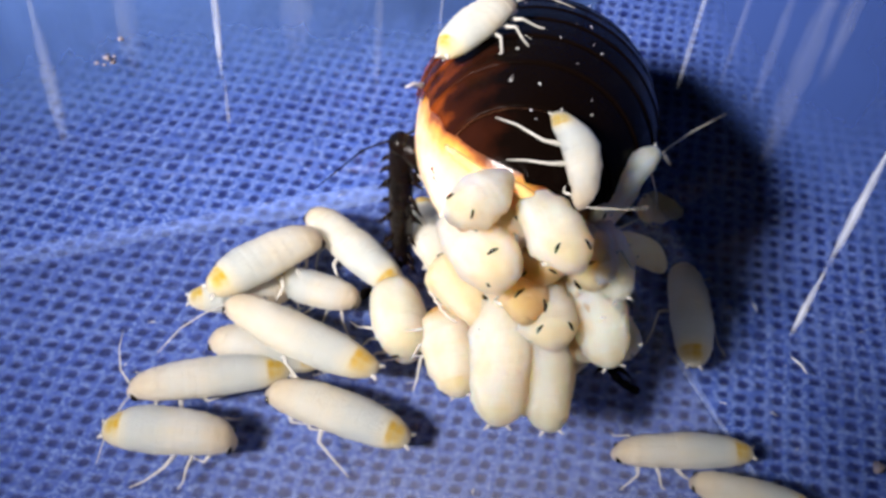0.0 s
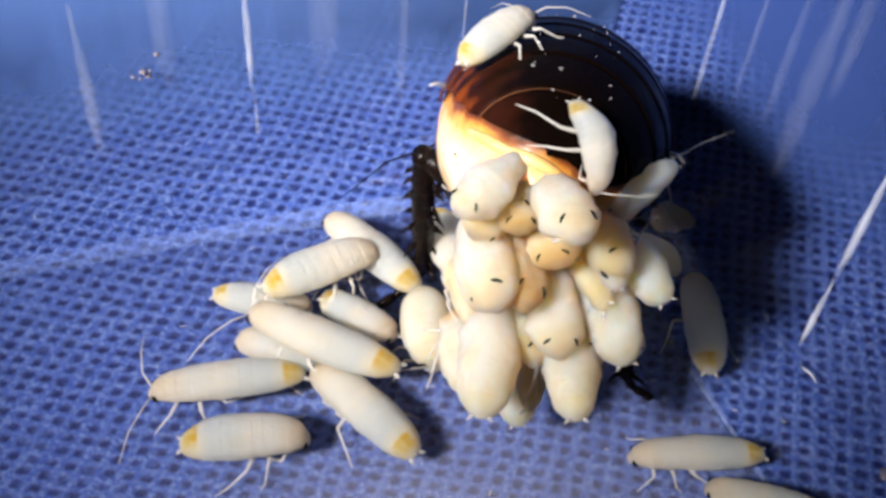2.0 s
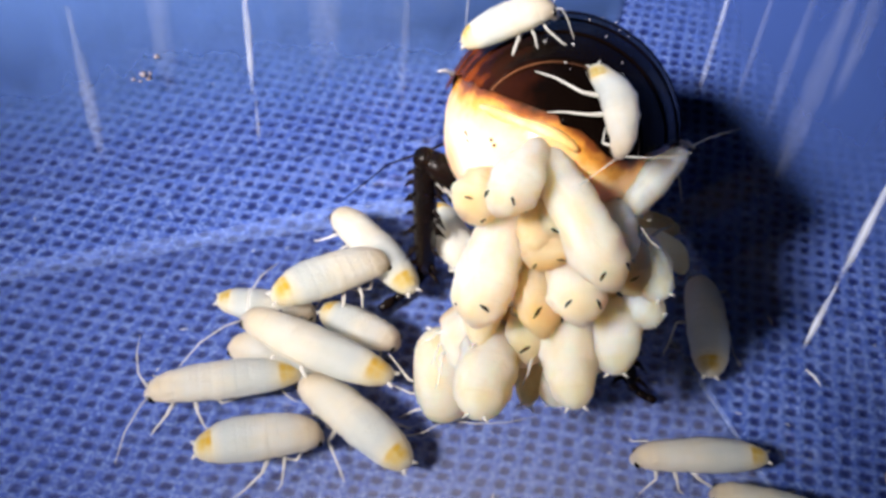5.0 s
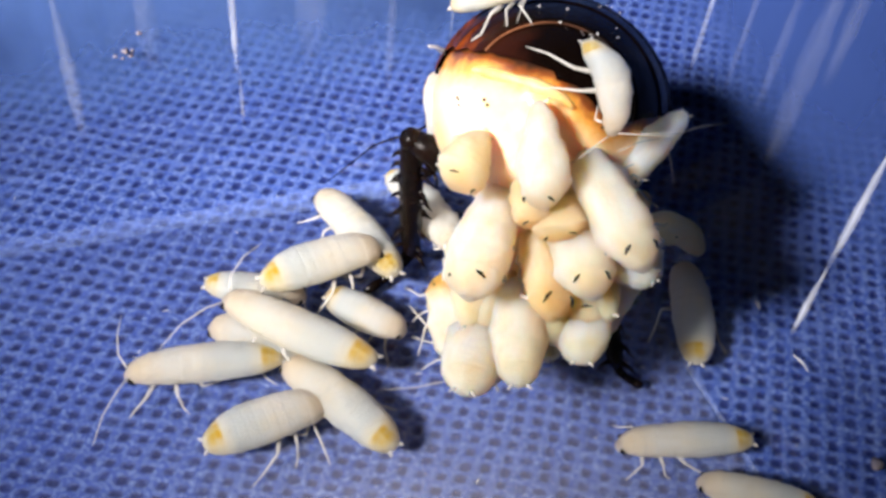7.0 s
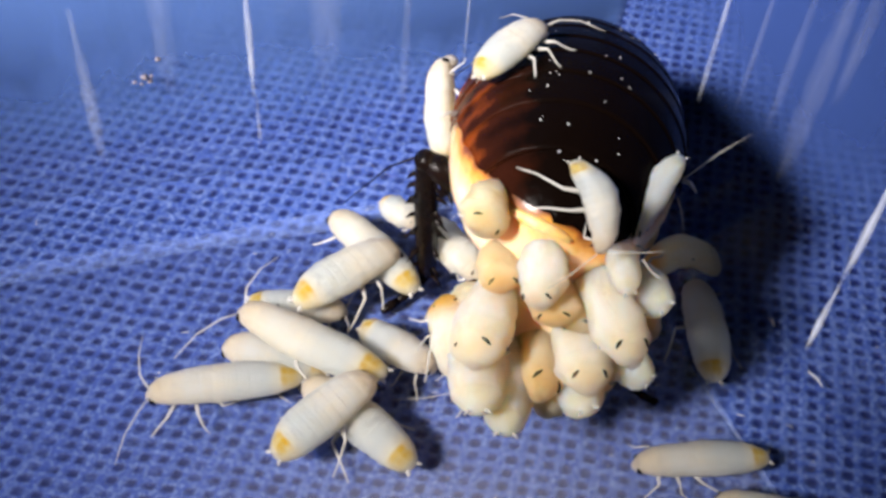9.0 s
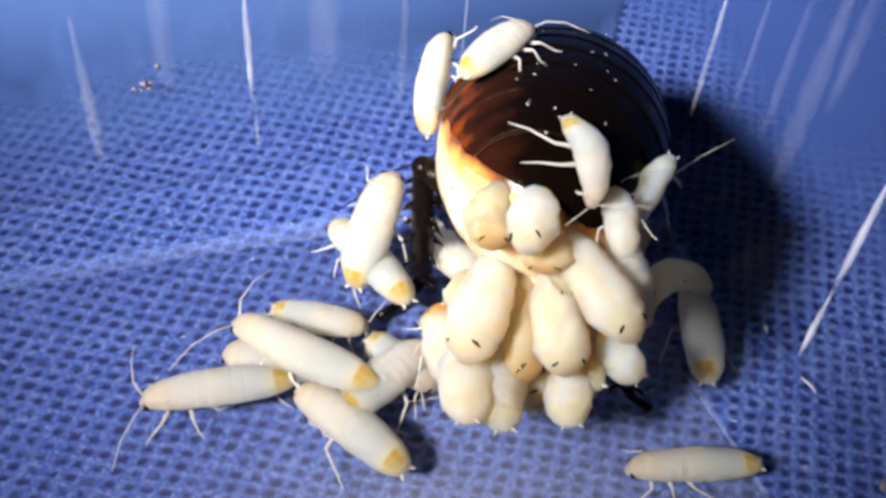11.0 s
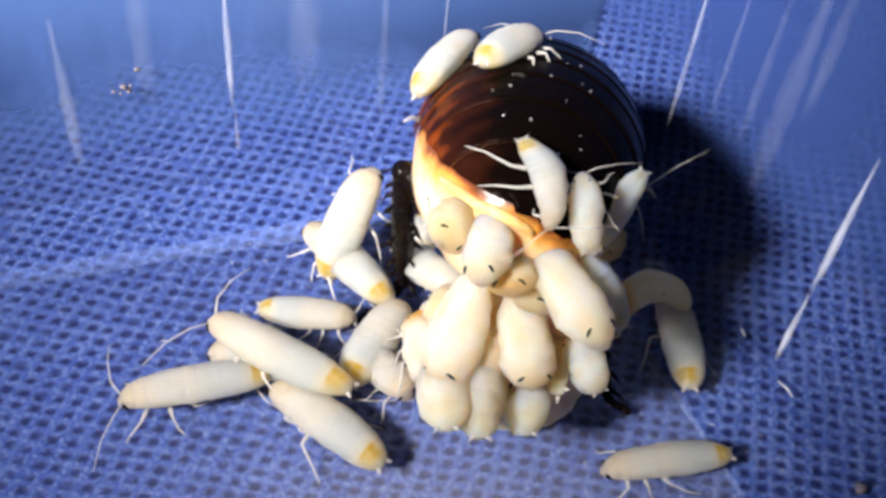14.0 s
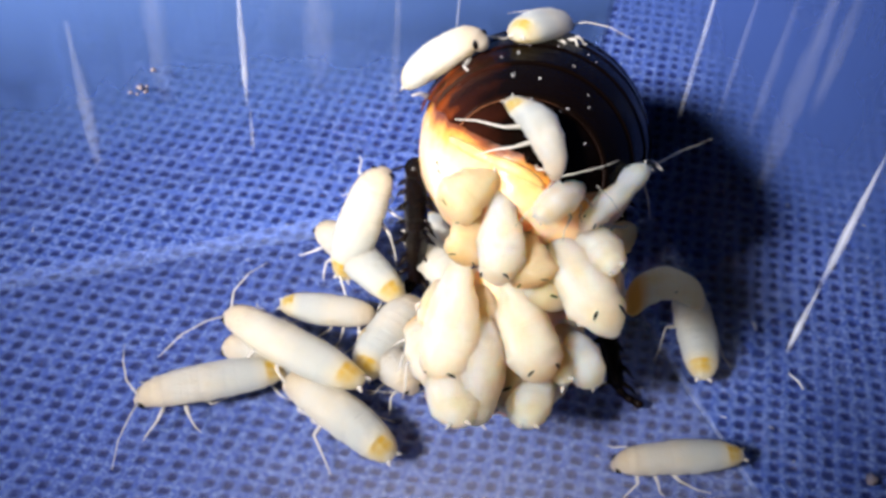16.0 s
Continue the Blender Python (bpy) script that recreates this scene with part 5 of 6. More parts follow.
    walk(nymph_big_hanger, mm([
        (0, 5.4, -22.18, 14.02, 34.4, -5.8, 2.3),
        (1, 4.97, -22.05, 14.59, 34.6, -6.3, 3.5),
        (2, 2.88, -21.97, 14.17, 10.9, -2.0, -0.2),
        (3, 3.62, -22.24, 12.78, -2.5, 0.0, -4.0),
        (4, 3.25, -22.22, 12.81, -12.3, -5.4, 4.4),
        (6.5, 2.06, -22.11, 13.45, -3.4, 9.7, -16.4),
        (7, 2.83, -22.12, 13.29, -17.6, 1.9, -5.8),
        (7.5, 2.44, -22, 13.79, -10.4, -4.3, 3.4),
        (8, 2.18, -22.16, 13.11, -15.8, -8.5, 10.1),
        (8.5, 1.14, -22.28, 12.57, -19.6, -9.3, 12.6),
        (9, 1.81, -22.23, 12.81, -20.4, -6.0, 6.8),
        (9.5, 1.02, -22.4, 12.03, -21.8, -2.9, 3.2),
        (12, 1.5, -22.2, 12.91, -13.0, -7.1, 8.7),
        (12.5, 1.17, -22.4, 12.03, -18.6, -7.1, 9.2),
        (13, 1.43, -22.37, 12.17, -17.3, -5.8, 7.0),
        (14, 1.2, -22.37, 12.15, -16.7, -6.9, 9.0),
        (15, 0.6, -22.42, 11.96, -20.4, -5.6, 7.6),
        (16, 0.75, -22.49, 11.64, -18.6, -9.1, 12.8),
    ]))
    walk(nymph_mid_hanger, mm([
        (0, 9.34, -21.98, 13.22, 33.5, -10.5, 5.0),
        (1, 9.35, -21.54, 14.3, 3.2, -10.1, 4.4),
        (2, 10.14, -21.59, 14.13, 5.5, -10.5, 4.4),
        (3, 10.2, -21.79, 13.11, -5.3, -9.7, 3.2),
        (4, 10.75, -21.48, 14.62, 4.8, -10.8, 4.0),
        (6.5, 6.52, -21.05, 16.88, 18.5, -11.4, 8.9),
        (7, 6.36, -21.21, 15.79, 4.1, -7.4, 3.4),
        (7.5, 5.36, -21.48, 14.57, 0.4, -8.6, 6.4),
        (8, 5.8, -21.87, 12.72, -4.8, -5.7, 2.1),
        (8.5, 4.81, -22.08, 11.83, -4.2, -4.1, 0.8),
        (9, 4.86, -22.17, 11.38, -6.1, -2.9, -0.8),
        (9.5, 3.99, -22.07, 11.85, -8.7, -5.6, 4.0),
        (12, 4.11, -21.9, 12.75, 3.7, -9.7, 9.9),
        (12.5, 3.91, -22, 12.21, 0.8, -6.8, 5.9),
        (13, 3.71, -21.9, 12.76, 5.2, -6.6, 5.6),
        (14, 4.3, -21.95, 12.47, 2.3, -6.0, 4.2),
        (15, 3.94, -22.03, 12.08, 0.7, -4.9, 2.9),
        (16, 2.93, -21.74, 13.68, 16.7, -2.6, 0.7),
    ]))
    walk(nymph_centre, mm([
        (0, 8.34, -18.69, 17.48, 5.4, 3.9, -165.5),
        (1, 8.53, -18.63, 17.55, 9.3, -3.1, -176.7),
        (2, 7.84, -18.62, 18.27, -17.4, -2.4, -169.0),
        (3, 9.02, -19.04, 15.78, 6.7, -0.5, -172.3),
        (4, 8.59, -18.36, 18.81, 5.8, -3.1, -175.9),
        (6.5, 9.63, -17.64, 22.78, -13.0, 7.4, -159.4),
        (7, 9.95, -17.54, 22.7, -1.0, 5.3, -165.5),
        (7.5, 9.57, -18.1, 20.51, -11.8, 3.9, -164.0),
        (8, 10.44, -18.74, 17.67, -9.5, 5.9, -160.7),
        (8.5, 10.02, -19.32, 14.88, -4.9, 4.3, -162.7),
        (9, 10.24, -19.39, 14.3, 4.0, 1.9, -168.7),
        (9.5, 8.64, -19.06, 16.35, -17.5, -1.3, -167.9),
        (12, 8.28, -18.89, 18.1, -34.5, 2.5, -161.2),
        (12.5, 8.58, -19.01, 17.54, -35.3, 0.2, -164.7),
        (13, 8.71, -19.37, 15.89, -33.1, 2.7, -160.8),
        (14, 7.47, -19.2, 16.68, -34.6, 0.5, -163.0),
        (15, 6.17, -19.31, 15.17, -11.1, 1.7, -161.4),
        (16, 6.5, -19.26, 16.56, -31.8, 5.4, -154.4),
    ]))
    walk(nymph_right_hanger, mm([
        (0, 12.81, -19.23, 17.07, 33.3, -19.6, 13.7),
        (1, 13.16, -19.12, 16.93, 6.1, -21.2, 16.1),
        (2, 12.54, -19.06, 17.88, 33.3, -20.5, 15.5),
        (3, 12.47, -19.34, 15.94, 1.7, -23.4, 21.3),
        (4, 13.16, -18.95, 18.34, 35.3, -17.3, 9.6),
        (6.5, 11.8, -19.42, 15.33, -4.3, -6.9, -2.7),
        (7, 11.71, -19.39, 15.48, -2.3, -7.3, -2.3),
        (7.5, 10.46, -19.83, 13.54, -3.4, -2.7, -7.3),
        (8, 11.48, -20.21, 11.78, -13.2, -9.3, 1.4),
        (8.5, 10.55, -20.56, 10.3, -25.6, -18.8, 18.0),
        (9, 10.76, -20.63, 10.04, -31.1, -20.2, 20.8),
        (9.5, 10.04, -20.37, 11.23, 0.8, -16.4, 14.1),
        (12, 9.99, -20.57, 10.27, 1.2, -10.9, 5.8),
        (12.5, 10.21, -20.66, 9.81, -2.5, -12.2, 7.7),
        (13, 9.54, -20.64, 9.88, -2.9, -9.4, 4.0),
        (14, 8.51, -20.72, 9.51, -10.0, -7.7, 2.7),
        (15, 8.91, -20.67, 9.75, -8.1, -5.2, -1.5),
        (16, 7.75, -20.74, 9.41, -10.3, -5.7, 0.5),
    ]))
    walk(nymph_low_tip, mm([
        (0, 6.81, -19.61, 8.59, 17.9, -8.1, 4.8),
        (2, 5.93, -20.09, 6.8, 32.5, -9.4, 8.2),
        (3, 6.8, -20.2, 6.27, 32.9, -6.8, 3.3),
        (4, 8.24, -20.03, 6.71, 18.1, -4.7, -1.4),
        (6.5, 9.37, -18.39, 13.95, 8.9, -5.4, -2.2),
        (7.5, 8.26, -19, 11.11, 0.9, -8.0, 2.7),
        (8, 8.52, -19.21, 10.34, 15.1, -5.0, -1.5),
        (8.5, 7.38, -19.25, 9.98, -4.9, -5.5, 0.3),
        (9.5, 7.26, -19.59, 8.45, -4.6, -8.7, 5.4),
        (12, 6.97, -19.41, 9.28, 0.1, -8.8, 5.8),
        (13, 6.64, -19.51, 9.03, 14.8, -8.3, 5.3),
        (14, 6.55, -19.56, 8.65, 5.1, -6.9, 3.4),
        (16, 5.06, -19.55, 8.67, -2.8, -9.4, 8.7),
    ]))
    walk(nymph_right_side, mm([
        (0, 13.19, -15.88, 20.1, 10.2, -21.1, 13.4),
        (1, 13.79, -15.89, 19.92, 0.1, -22.5, 15.2),
        (2, 14.6, -15.82, 20.68, 11.2, -31.3, 29.8),
        (3, 14.97, -15.88, 20.14, -20.7, -37.1, 45.0),
        (4, 14.63, -15.81, 20.48, 1.9, -30.1, 27.4),
        (6.5, 14.84, -15.47, 21.77, -11.3, -28.2, 22.5),
        (7, 14.94, -15.69, 20.76, -9.4, -25.0, 17.5),
        (7.5, 15.28, -15.98, 19.71, 17.6, -14.6, 2.5),
        (8, 16, -15.57, 21.35, -14.6, -30.6, 25.9),
        (8.5, 15.16, -16.18, 18.73, -26.2, -36.0, 43.2),
        (9, 14.8, -16.15, 18.88, -29.1, -35.9, 43.4),
        (9.5, 14.48, -15.95, 19.85, 2.1, -29.8, 27.4),
        (12, 13.18, -15.83, 20.93, 36.4, -21.1, 13.6),
        (12.5, 14.13, -16.21, 19.21, 36.0, -20.0, 11.8),
        (13, 14.64, -16.24, 19.08, 34.1, -23.5, 16.5),
        (14, 13.17, -16.15, 19.6, 31.0, -27.7, 25.3),
        (15, 12.41, -16.17, 19.55, 30.3, -28.3, 27.1),
        (16, 11.67, -15.27, 22.71, -32.9, -34.2, 37.7),
    ]))
    walk(nymph_climber, mm([
        (0, 12.05, -16.57, 21.67, 0.5, -17.3, 8.8),
        (4, 11.77, -16.28, 22.97, 3.0, -17.4, 9.2),
        (6.5, 11.7, -15.27, 27.59, 4.0, -24.8, 17.2),
        (8, 13, -16.21, 23.35, 3.8, -24.5, 17.6),
        (9, 12.25, -16.49, 22.06, 3.3, -20.6, 13.5),
        (9.5, 11.62, -16.17, 23.48, 3.4, -20.6, 13.4),
        (12, 11.78, -15.48, 26.85, 24.3, -16.9, 7.4),
        (12.5, 11.79, -15.49, 26.79, 23.4, -16.9, 7.4),
        (13, 12.33, -15.64, 26.54, 39.9, -19.6, 10.1),
        (14, 10.46, -15.38, 27.72, 42.6, -12.9, 3.9),
        (15, 8.97, -15.28, 27.75, 26.0, -1.2, -7.2),
        (16, 7.46, -15.15, 28.24, 0.3, 22.5, -31.9),
    ]))
    walk(nymph_right_low, mm([
        (0, 14.75, -18.92, 14.26, -26.1, -35.1, 50.9),
        (1, 14.95, -18.84, 14.59, -22.4, -34.0, 45.2),
        (2, 13.86, -18.79, 14.83, -20.4, -33.7, 45.7),
        (3, 14.34, -19.16, 13.15, -17.3, -32.2, 42.0),
        (4, 14.32, -18.64, 15.47, -8.2, -30.7, 34.9),
        (6.5, 14.65, -17.4, 21.4, -41.4, -41.0, 81.7),
        (7, 14.27, -17.44, 21.07, -28.3, -40.4, 64.4),
        (7.5, 14.78, -18.08, 17.97, -30.0, -36.6, 49.6),
        (8, 15.59, -18.87, 14.47, -22.0, -34.2, 45.6),
        (8.5, 14.73, -19.33, 12.46, -23.2, -34.2, 50.3),
        (9, 14.59, -19.37, 12.36, -16.6, -34.2, 51.0),
        (9.5, 13.48, -19.05, 13.84, 8.5, -29.2, 33.9),
        (12, 14.35, -19.21, 13.53, 16.4, -33.8, 47.8),
        (12.5, 14.38, -19.44, 12.19, 3.1, -32.2, 43.6),
        (13, 14.22, -19.58, 11.38, -18.8, -33.2, 49.0),
        (14, 13.05, -19.24, 13.2, 27.6, -25.5, 26.4),
        (15, 12.77, -19.35, 12.57, 17.3, -27.1, 30.7),
        (16, 11.66, -19.35, 12.77, 25.1, -27.5, 33.0),
    ]))
    walk(nymph_amber_column, mm([
        (0, 6.36, -16.75, 18.32, 15.5, -27.6, 177.5),
        (1, 5.95, -16.61, 18.96, 18.4, -28.3, 174.6),
        (2, 4.43, -16.21, 20.86, 4.3, -28.5, -173.4),
        (3, 4.71, -17, 17.37, 0.7, -29.2, -171.2),
        (4, 4.24, -16.61, 19.22, -0.2, -26.0, -166.4),
        (6.5, 7.83, -16.67, 19.52, -18.1, -24.6, -158.8),
        (7, 7.48, -16.52, 19.83, -9.5, -25.4, -163.6),
        (7.5, 7.41, -17.16, 16.82, -7.7, -28.9, -168.5),
        (8, 7.6, -17.98, 12.86, 6.0, -32.3, 178.9),
        (8.5, 7.21, -18.29, 11.46, 6.0, -36.0, 174.3),
        (9, 7.25, -18.22, 11.73, 10.7, -33.5, 174.2),
        (9.5, 5.78, -17.6, 14.63, -1.1, -36.6, 179.5),
        (12, 5.59, -17.66, 16.25, -40.1, -23.2, -149.3),
        (12.5, 5.53, -17.87, 15.28, -39.8, -23.6, -149.6),
        (13, 5.86, -17.78, 14.57, -21.7, -30.0, -161.6),
        (14, 4.89, -17.98, 14.78, -41.3, -26.1, -152.1),
        (15, 2.9, -18.41, 11.93, -26.0, -30.5, -157.6),
        (16, 2.98, -18.1, 14.21, -42.2, -27.9, -152.4),
    ]))
    walk(nymph_amber_small, mm([
        (0, 4.07, -16.73, 23.67, -2.9, 0.2, -170.0),
        (1, 4.25, -16.61, 24.19, -4.5, -4.8, -175.9),
        (2, 3.76, -16.15, 26.28, -6.0, -2.0, -172.2),
        (3, 4.41, -16.91, 22.79, 0.1, -4.7, -176.6),
        (4, 4.98, -17.03, 23.13, -38.6, 2.9, -163.7),
        (6.5, 6.05, -16.2, 26.9, -39.8, 5.4, -162.8),
        (7, 5.77, -16.36, 26.19, -40.4, 3.0, -165.2),
        (7.5, 5.51, -16.76, 23.68, -15.2, -3.5, -173.9),
        (8, 3.57, -16.98, 23.4, -38.0, 4.7, -160.2),
        (8.5, 2.64, -17.44, 20.82, -21.2, 1.7, -163.3),
        (9, 2.62, -17.36, 20.99, -12.8, -0.7, -167.4),
        (9.5, 1.75, -16.85, 23.44, -20.8, -0.8, -166.1),
        (12, 1.79, -16.27, 26, -22.0, -7.3, -173.8),
        (12.5, 2.04, -16.63, 24.38, -22.2, -7.2, -173.8),
        (13, 6.11, -17.19, 22.41, -38.5, 2.2, -165.6),
        (14, 5.34, -17.11, 22.77, -38.6, 2.3, -164.7),
        (15, 1.36, -17.11, 22.8, -41.7, -16.4, 177.3),
        (16, 0.96, -16.81, 24.19, -42.1, -21.3, 172.4),
    ]))
    walk(nymph_amber_centre, mm([
        (0, 7.7, -17.55, 21.64, -21.6, 24.1, 175.4),
        (1, 7.25, -17.48, 22.09, -27.4, 30.1, -177.7),
        (2, 7.04, -17.02, 23.81, -9.0, 27.7, -177.2),
        (3, 7.91, -17.8, 20.26, -1.0, 30.8, -171.2),
        (4, 5.82, -17.64, 21.77, -42.2, 27.9, -179.6),
        (6.5, 7.52, -16.62, 25.94, -27.0, 31.0, -177.9),
        (7, 7.82, -16.83, 25.45, -44.3, 29.9, 179.4),
        (7.5, 8.01, -17.18, 23.32, -22.3, 31.7, -176.4),
        (8, 8.1, -17.82, 20.15, 5.1, 36.7, -161.2),
        (8.5, 6.98, -18.21, 18.51, -7.7, 29.6, -173.3),
        (9, 7.63, -18.21, 18.59, -18.0, 24.2, 176.9),
        (9.5, 5.94, -17.72, 21.37, -42.2, 20.2, 171.2),
        (12, 6.78, -16.99, 24.71, -43.4, 14.5, 163.8),
        (12.5, 6.51, -17.31, 23.25, -42.0, 11.6, 160.8),
        (13, 7.38, -17.59, 21.25, -9.2, 22.4, 176.4),
        (14, 5.61, -17.36, 22.3, -10.5, 21.5, 176.8),
        (15, 5.21, -17.95, 20.31, -41.6, 20.1, 172.0),
        (16, 5.89, -17.39, 22.94, -42.7, 29.2, -178.3),
    ]))
    walk(nymph_left_emerging, mm([
        (0, 2.24, -15.71, 24.43, 5.8, -45.5, 155.5),
        (4, 0.87, -15.52, 25.25, 14.6, -48.6, 147.8),
        (6.5, 0.31, -14.9, 28.59, -31.6, -42.7, 176.7),
        (7.5, 1.33, -15.12, 27.1, -5.4, -43.4, 165.4),
        (8, 2.22, -15.19, 26.72, -4.3, -38.6, 169.4),
        (9.5, 0.79, -15.49, 25.38, -4.5, -39.4, 169.6),
        (12, 2.26, -15.5, 26.43, -50.6, -34.9, -175.7),
        (13, 1.93, -15.73, 24.34, -4.6, -38.5, 169.3),
        (14, 0.45, -15.56, 25.1, 1.8, -46.1, 158.7),
        (15, 0.75, -15.59, 26.6, -45.0, -59.2, 154.8),
        (16, 0.41, -15.29, 27.79, -49.4, -54.4, 164.5),
    ]))
    walk(nymph_n10, mm([
        (0, 1.64, -19.51, 10.25, 7.4, -11.1, 14.5),
        (1, 1.35, -19.25, 11.33, 4.7, -10.3, 13.4),
        (2, 1.17, -19.41, 10.64, 7.0, -9.2, 12.1),
        (3, 1.41, -19.52, 10.17, 3.1, -12.8, 17.4),
        (4, 1.45, -19.37, 10.65, -11.9, -10.5, 13.7),
        (6.5, 0.75, -18.78, 13.81, 10.2, -20.1, 28.6),
        (7, 1.26, -19.15, 12.55, 33.7, -12.9, 17.1),
        (7.5, 0.33, -19.15, 12.02, 13.6, -13.9, 19.7),
        (8, 0.31, -19.14, 12.62, 33.2, -14.3, 20.1),
        (8.5, -0.12, -19.15, 12.06, 16.1, -12.5, 18.0),
        (9, 0.13, -19.17, 12.18, 21.9, -14.6, 20.9),
        (9.5, -0.31, -19.36, 11.3, 21.2, -13.3, 19.6),
        (12, -0.19, -19.03, 12.45, 8.7, -12.4, 17.6),
        (12.5, -0.14, -19.26, 11.57, 17.9, -10.7, 15.3),
        (13, -0.06, -19.12, 12.06, 7.9, -13.2, 19.0),
        (14, -0.17, -19.14, 11.92, 5.5, -13.6, 19.6),
        (15, 0.09, -19.46, 10.34, -5.6, -13.3, 19.5),
        (16, -1.15, -19.27, 11.28, -2.9, -14.4, 22.1),
    ]))
    walk(nymph_n21, mm([
        (0, 8.47, -14.84, 29.44, -34.3, 19.3, -168.0),
        (1, 8.45, -14.48, 30.04, -34.4, 19.3, -168.0),
        (2, 8.14, -13.93, 31.41, -34.6, 18.6, -168.9),
        (3, 8.93, -15.09, 29.59, -34.5, 18.8, -168.8),
        (4, 8.89, -13.46, 31.77, -34.5, 19.7, -168.6),
        (6.5, 9.91, -11.1, 34.09, -34.3, 23.0, -167.4),
        (7, 9.42, -11.58, 33.85, -34.4, 22.0, -167.9),
        (7.5, 9.95, -12.55, 32.94, -36.1, 14.7, -175.8),
        (8, 9.95, -14.78, 29.51, -33.9, 21.6, -166.3),
        (8.5, 9.23, -16.03, 28.41, -34.7, 18.2, -169.3),
        (9, 8.69, -16.42, 27.96, -33.7, 20.2, -165.8),
        (9.5, 7.72, -14.65, 30.36, -35.1, 15.7, -171.3),
        (12, 7.96, -13.45, 30.72, -32.3, 24.8, -161.0),
        (12.5, 7.15, -15.07, 29.95, -31.7, 24.8, -159.4),
        (13, 7.66, -15.66, 28.96, -31.9, 24.2, -160.2),
        (14, 6.31, -15.01, 29.96, -33.2, 20.3, -164.3),
        (15, 5.02, -14.27, 31.23, -29.0, 29.0, -152.5),
        (16, 4.7, -13.22, 32.47, -29.3, 29.0, -153.2),
    ]))
    walk(nymph_n22, mm([
        (0, 13.68, -11.89, 24.63, -14.7, -19.3, 147.1),
        (1, 13.59, -11.65, 24.78, -13.4, -20.6, 145.9),
        (2, 13.81, -11.78, 25.03, -10.7, -22.5, 143.5),
        (3, 14.3, -11.62, 24.96, -20.3, -15.0, 151.9),
        (4, 14.01, -12.01, 25.55, -15.9, -18.6, 148.2),
        (6.5, 15.19, -9.94, 26.18, -20.3, -15.3, 152.0),
        (7, 15.17, -9.89, 26.65, -18.0, -17.2, 150.1),
        (7.5, 14.71, -11.36, 25.89, -22.0, -13.6, 153.2),
        (8, 14.65, -12.01, 25.63, -29.1, -8.2, 158.8),
        (8.5, 14.28, -12.13, 25.21, -24.3, -11.9, 155.1),
        (9, 14.55, -11.58, 24.87, -24.7, -11.6, 155.5),
        (9.5, 13.49, -11.53, 25.33, -15.2, -19.6, 147.6),
        (12, 14.63, -10.88, 24.86, -30.9, -7.2, 160.4),
        (12.5, 14.37, -11.22, 24.62, -29.8, -8.0, 159.5),
        (13, 14.69, -10.46, 25.02, -29.1, -8.5, 159.0),
        (14, 13.83, -11.57, 24.44, -25.5, -11.5, 156.2),
        (15, 13.29, -11.13, 25.44, -12.5, -21.8, 145.2),
        (16, 12.45, -11.75, 25.59, -12.7, -22.0, 145.5),
    ]))
    walk(nymph_c12, mm([
        (0, 18.14, -5, 4.5, -0.0, -34.6, 111.1),
        (1, 18.44, -4.65, 4.5, -0.0, -35.0, 110.4),
        (2, 18.04, -3.71, 4.5, -0.0, -37.0, 105.4),
        (3, 18.11, -5.31, 4.5, -0.0, -34.4, 111.6),
        (4, 17.99, -4.06, 4.5, -0.0, -36.9, 105.3),
        (6.5, 20.56, -2.08, 4.5, -0.0, -39.0, 99.0),
        (7, 21.29, -2.19, 4.5, -0.0, -38.0, 102.8),
        (7.5, 21.13, -1.39, 4.5, -0.0, -40.7, 91.6),
        (8, 21.69, -1.12, 4.5, -0.0, -40.2, 95.1),
        (8.5, 21.91, -0.97, 4.5, -0.0, -40.2, 95.2),
        (9, 21.72, -2.8, 4.5, -0.0, -35.8, 109.1),
        (9.5, 21.73, -5.49, 4.5, -0.0, -27.6, 125.3),
        (12, 22.02, -4.62, 4.5, -0.0, -31.7, 117.6),
        (12.5, 22.5, -4.84, 4.5, -0.0, -30.0, 120.9),
        (13, 21.42, -5.29, 4.5, -0.0, -32.8, 114.4),
        (14, 21.48, -5.97, 4.5, -0.0, -33.7, 111.3),
        (15, 21.27, -6.1, 4.5, -0.0, -34.0, 110.3),
        (16, 21.43, -6.35, 4.5, -0.0, -35.9, 104.4),
    ]))
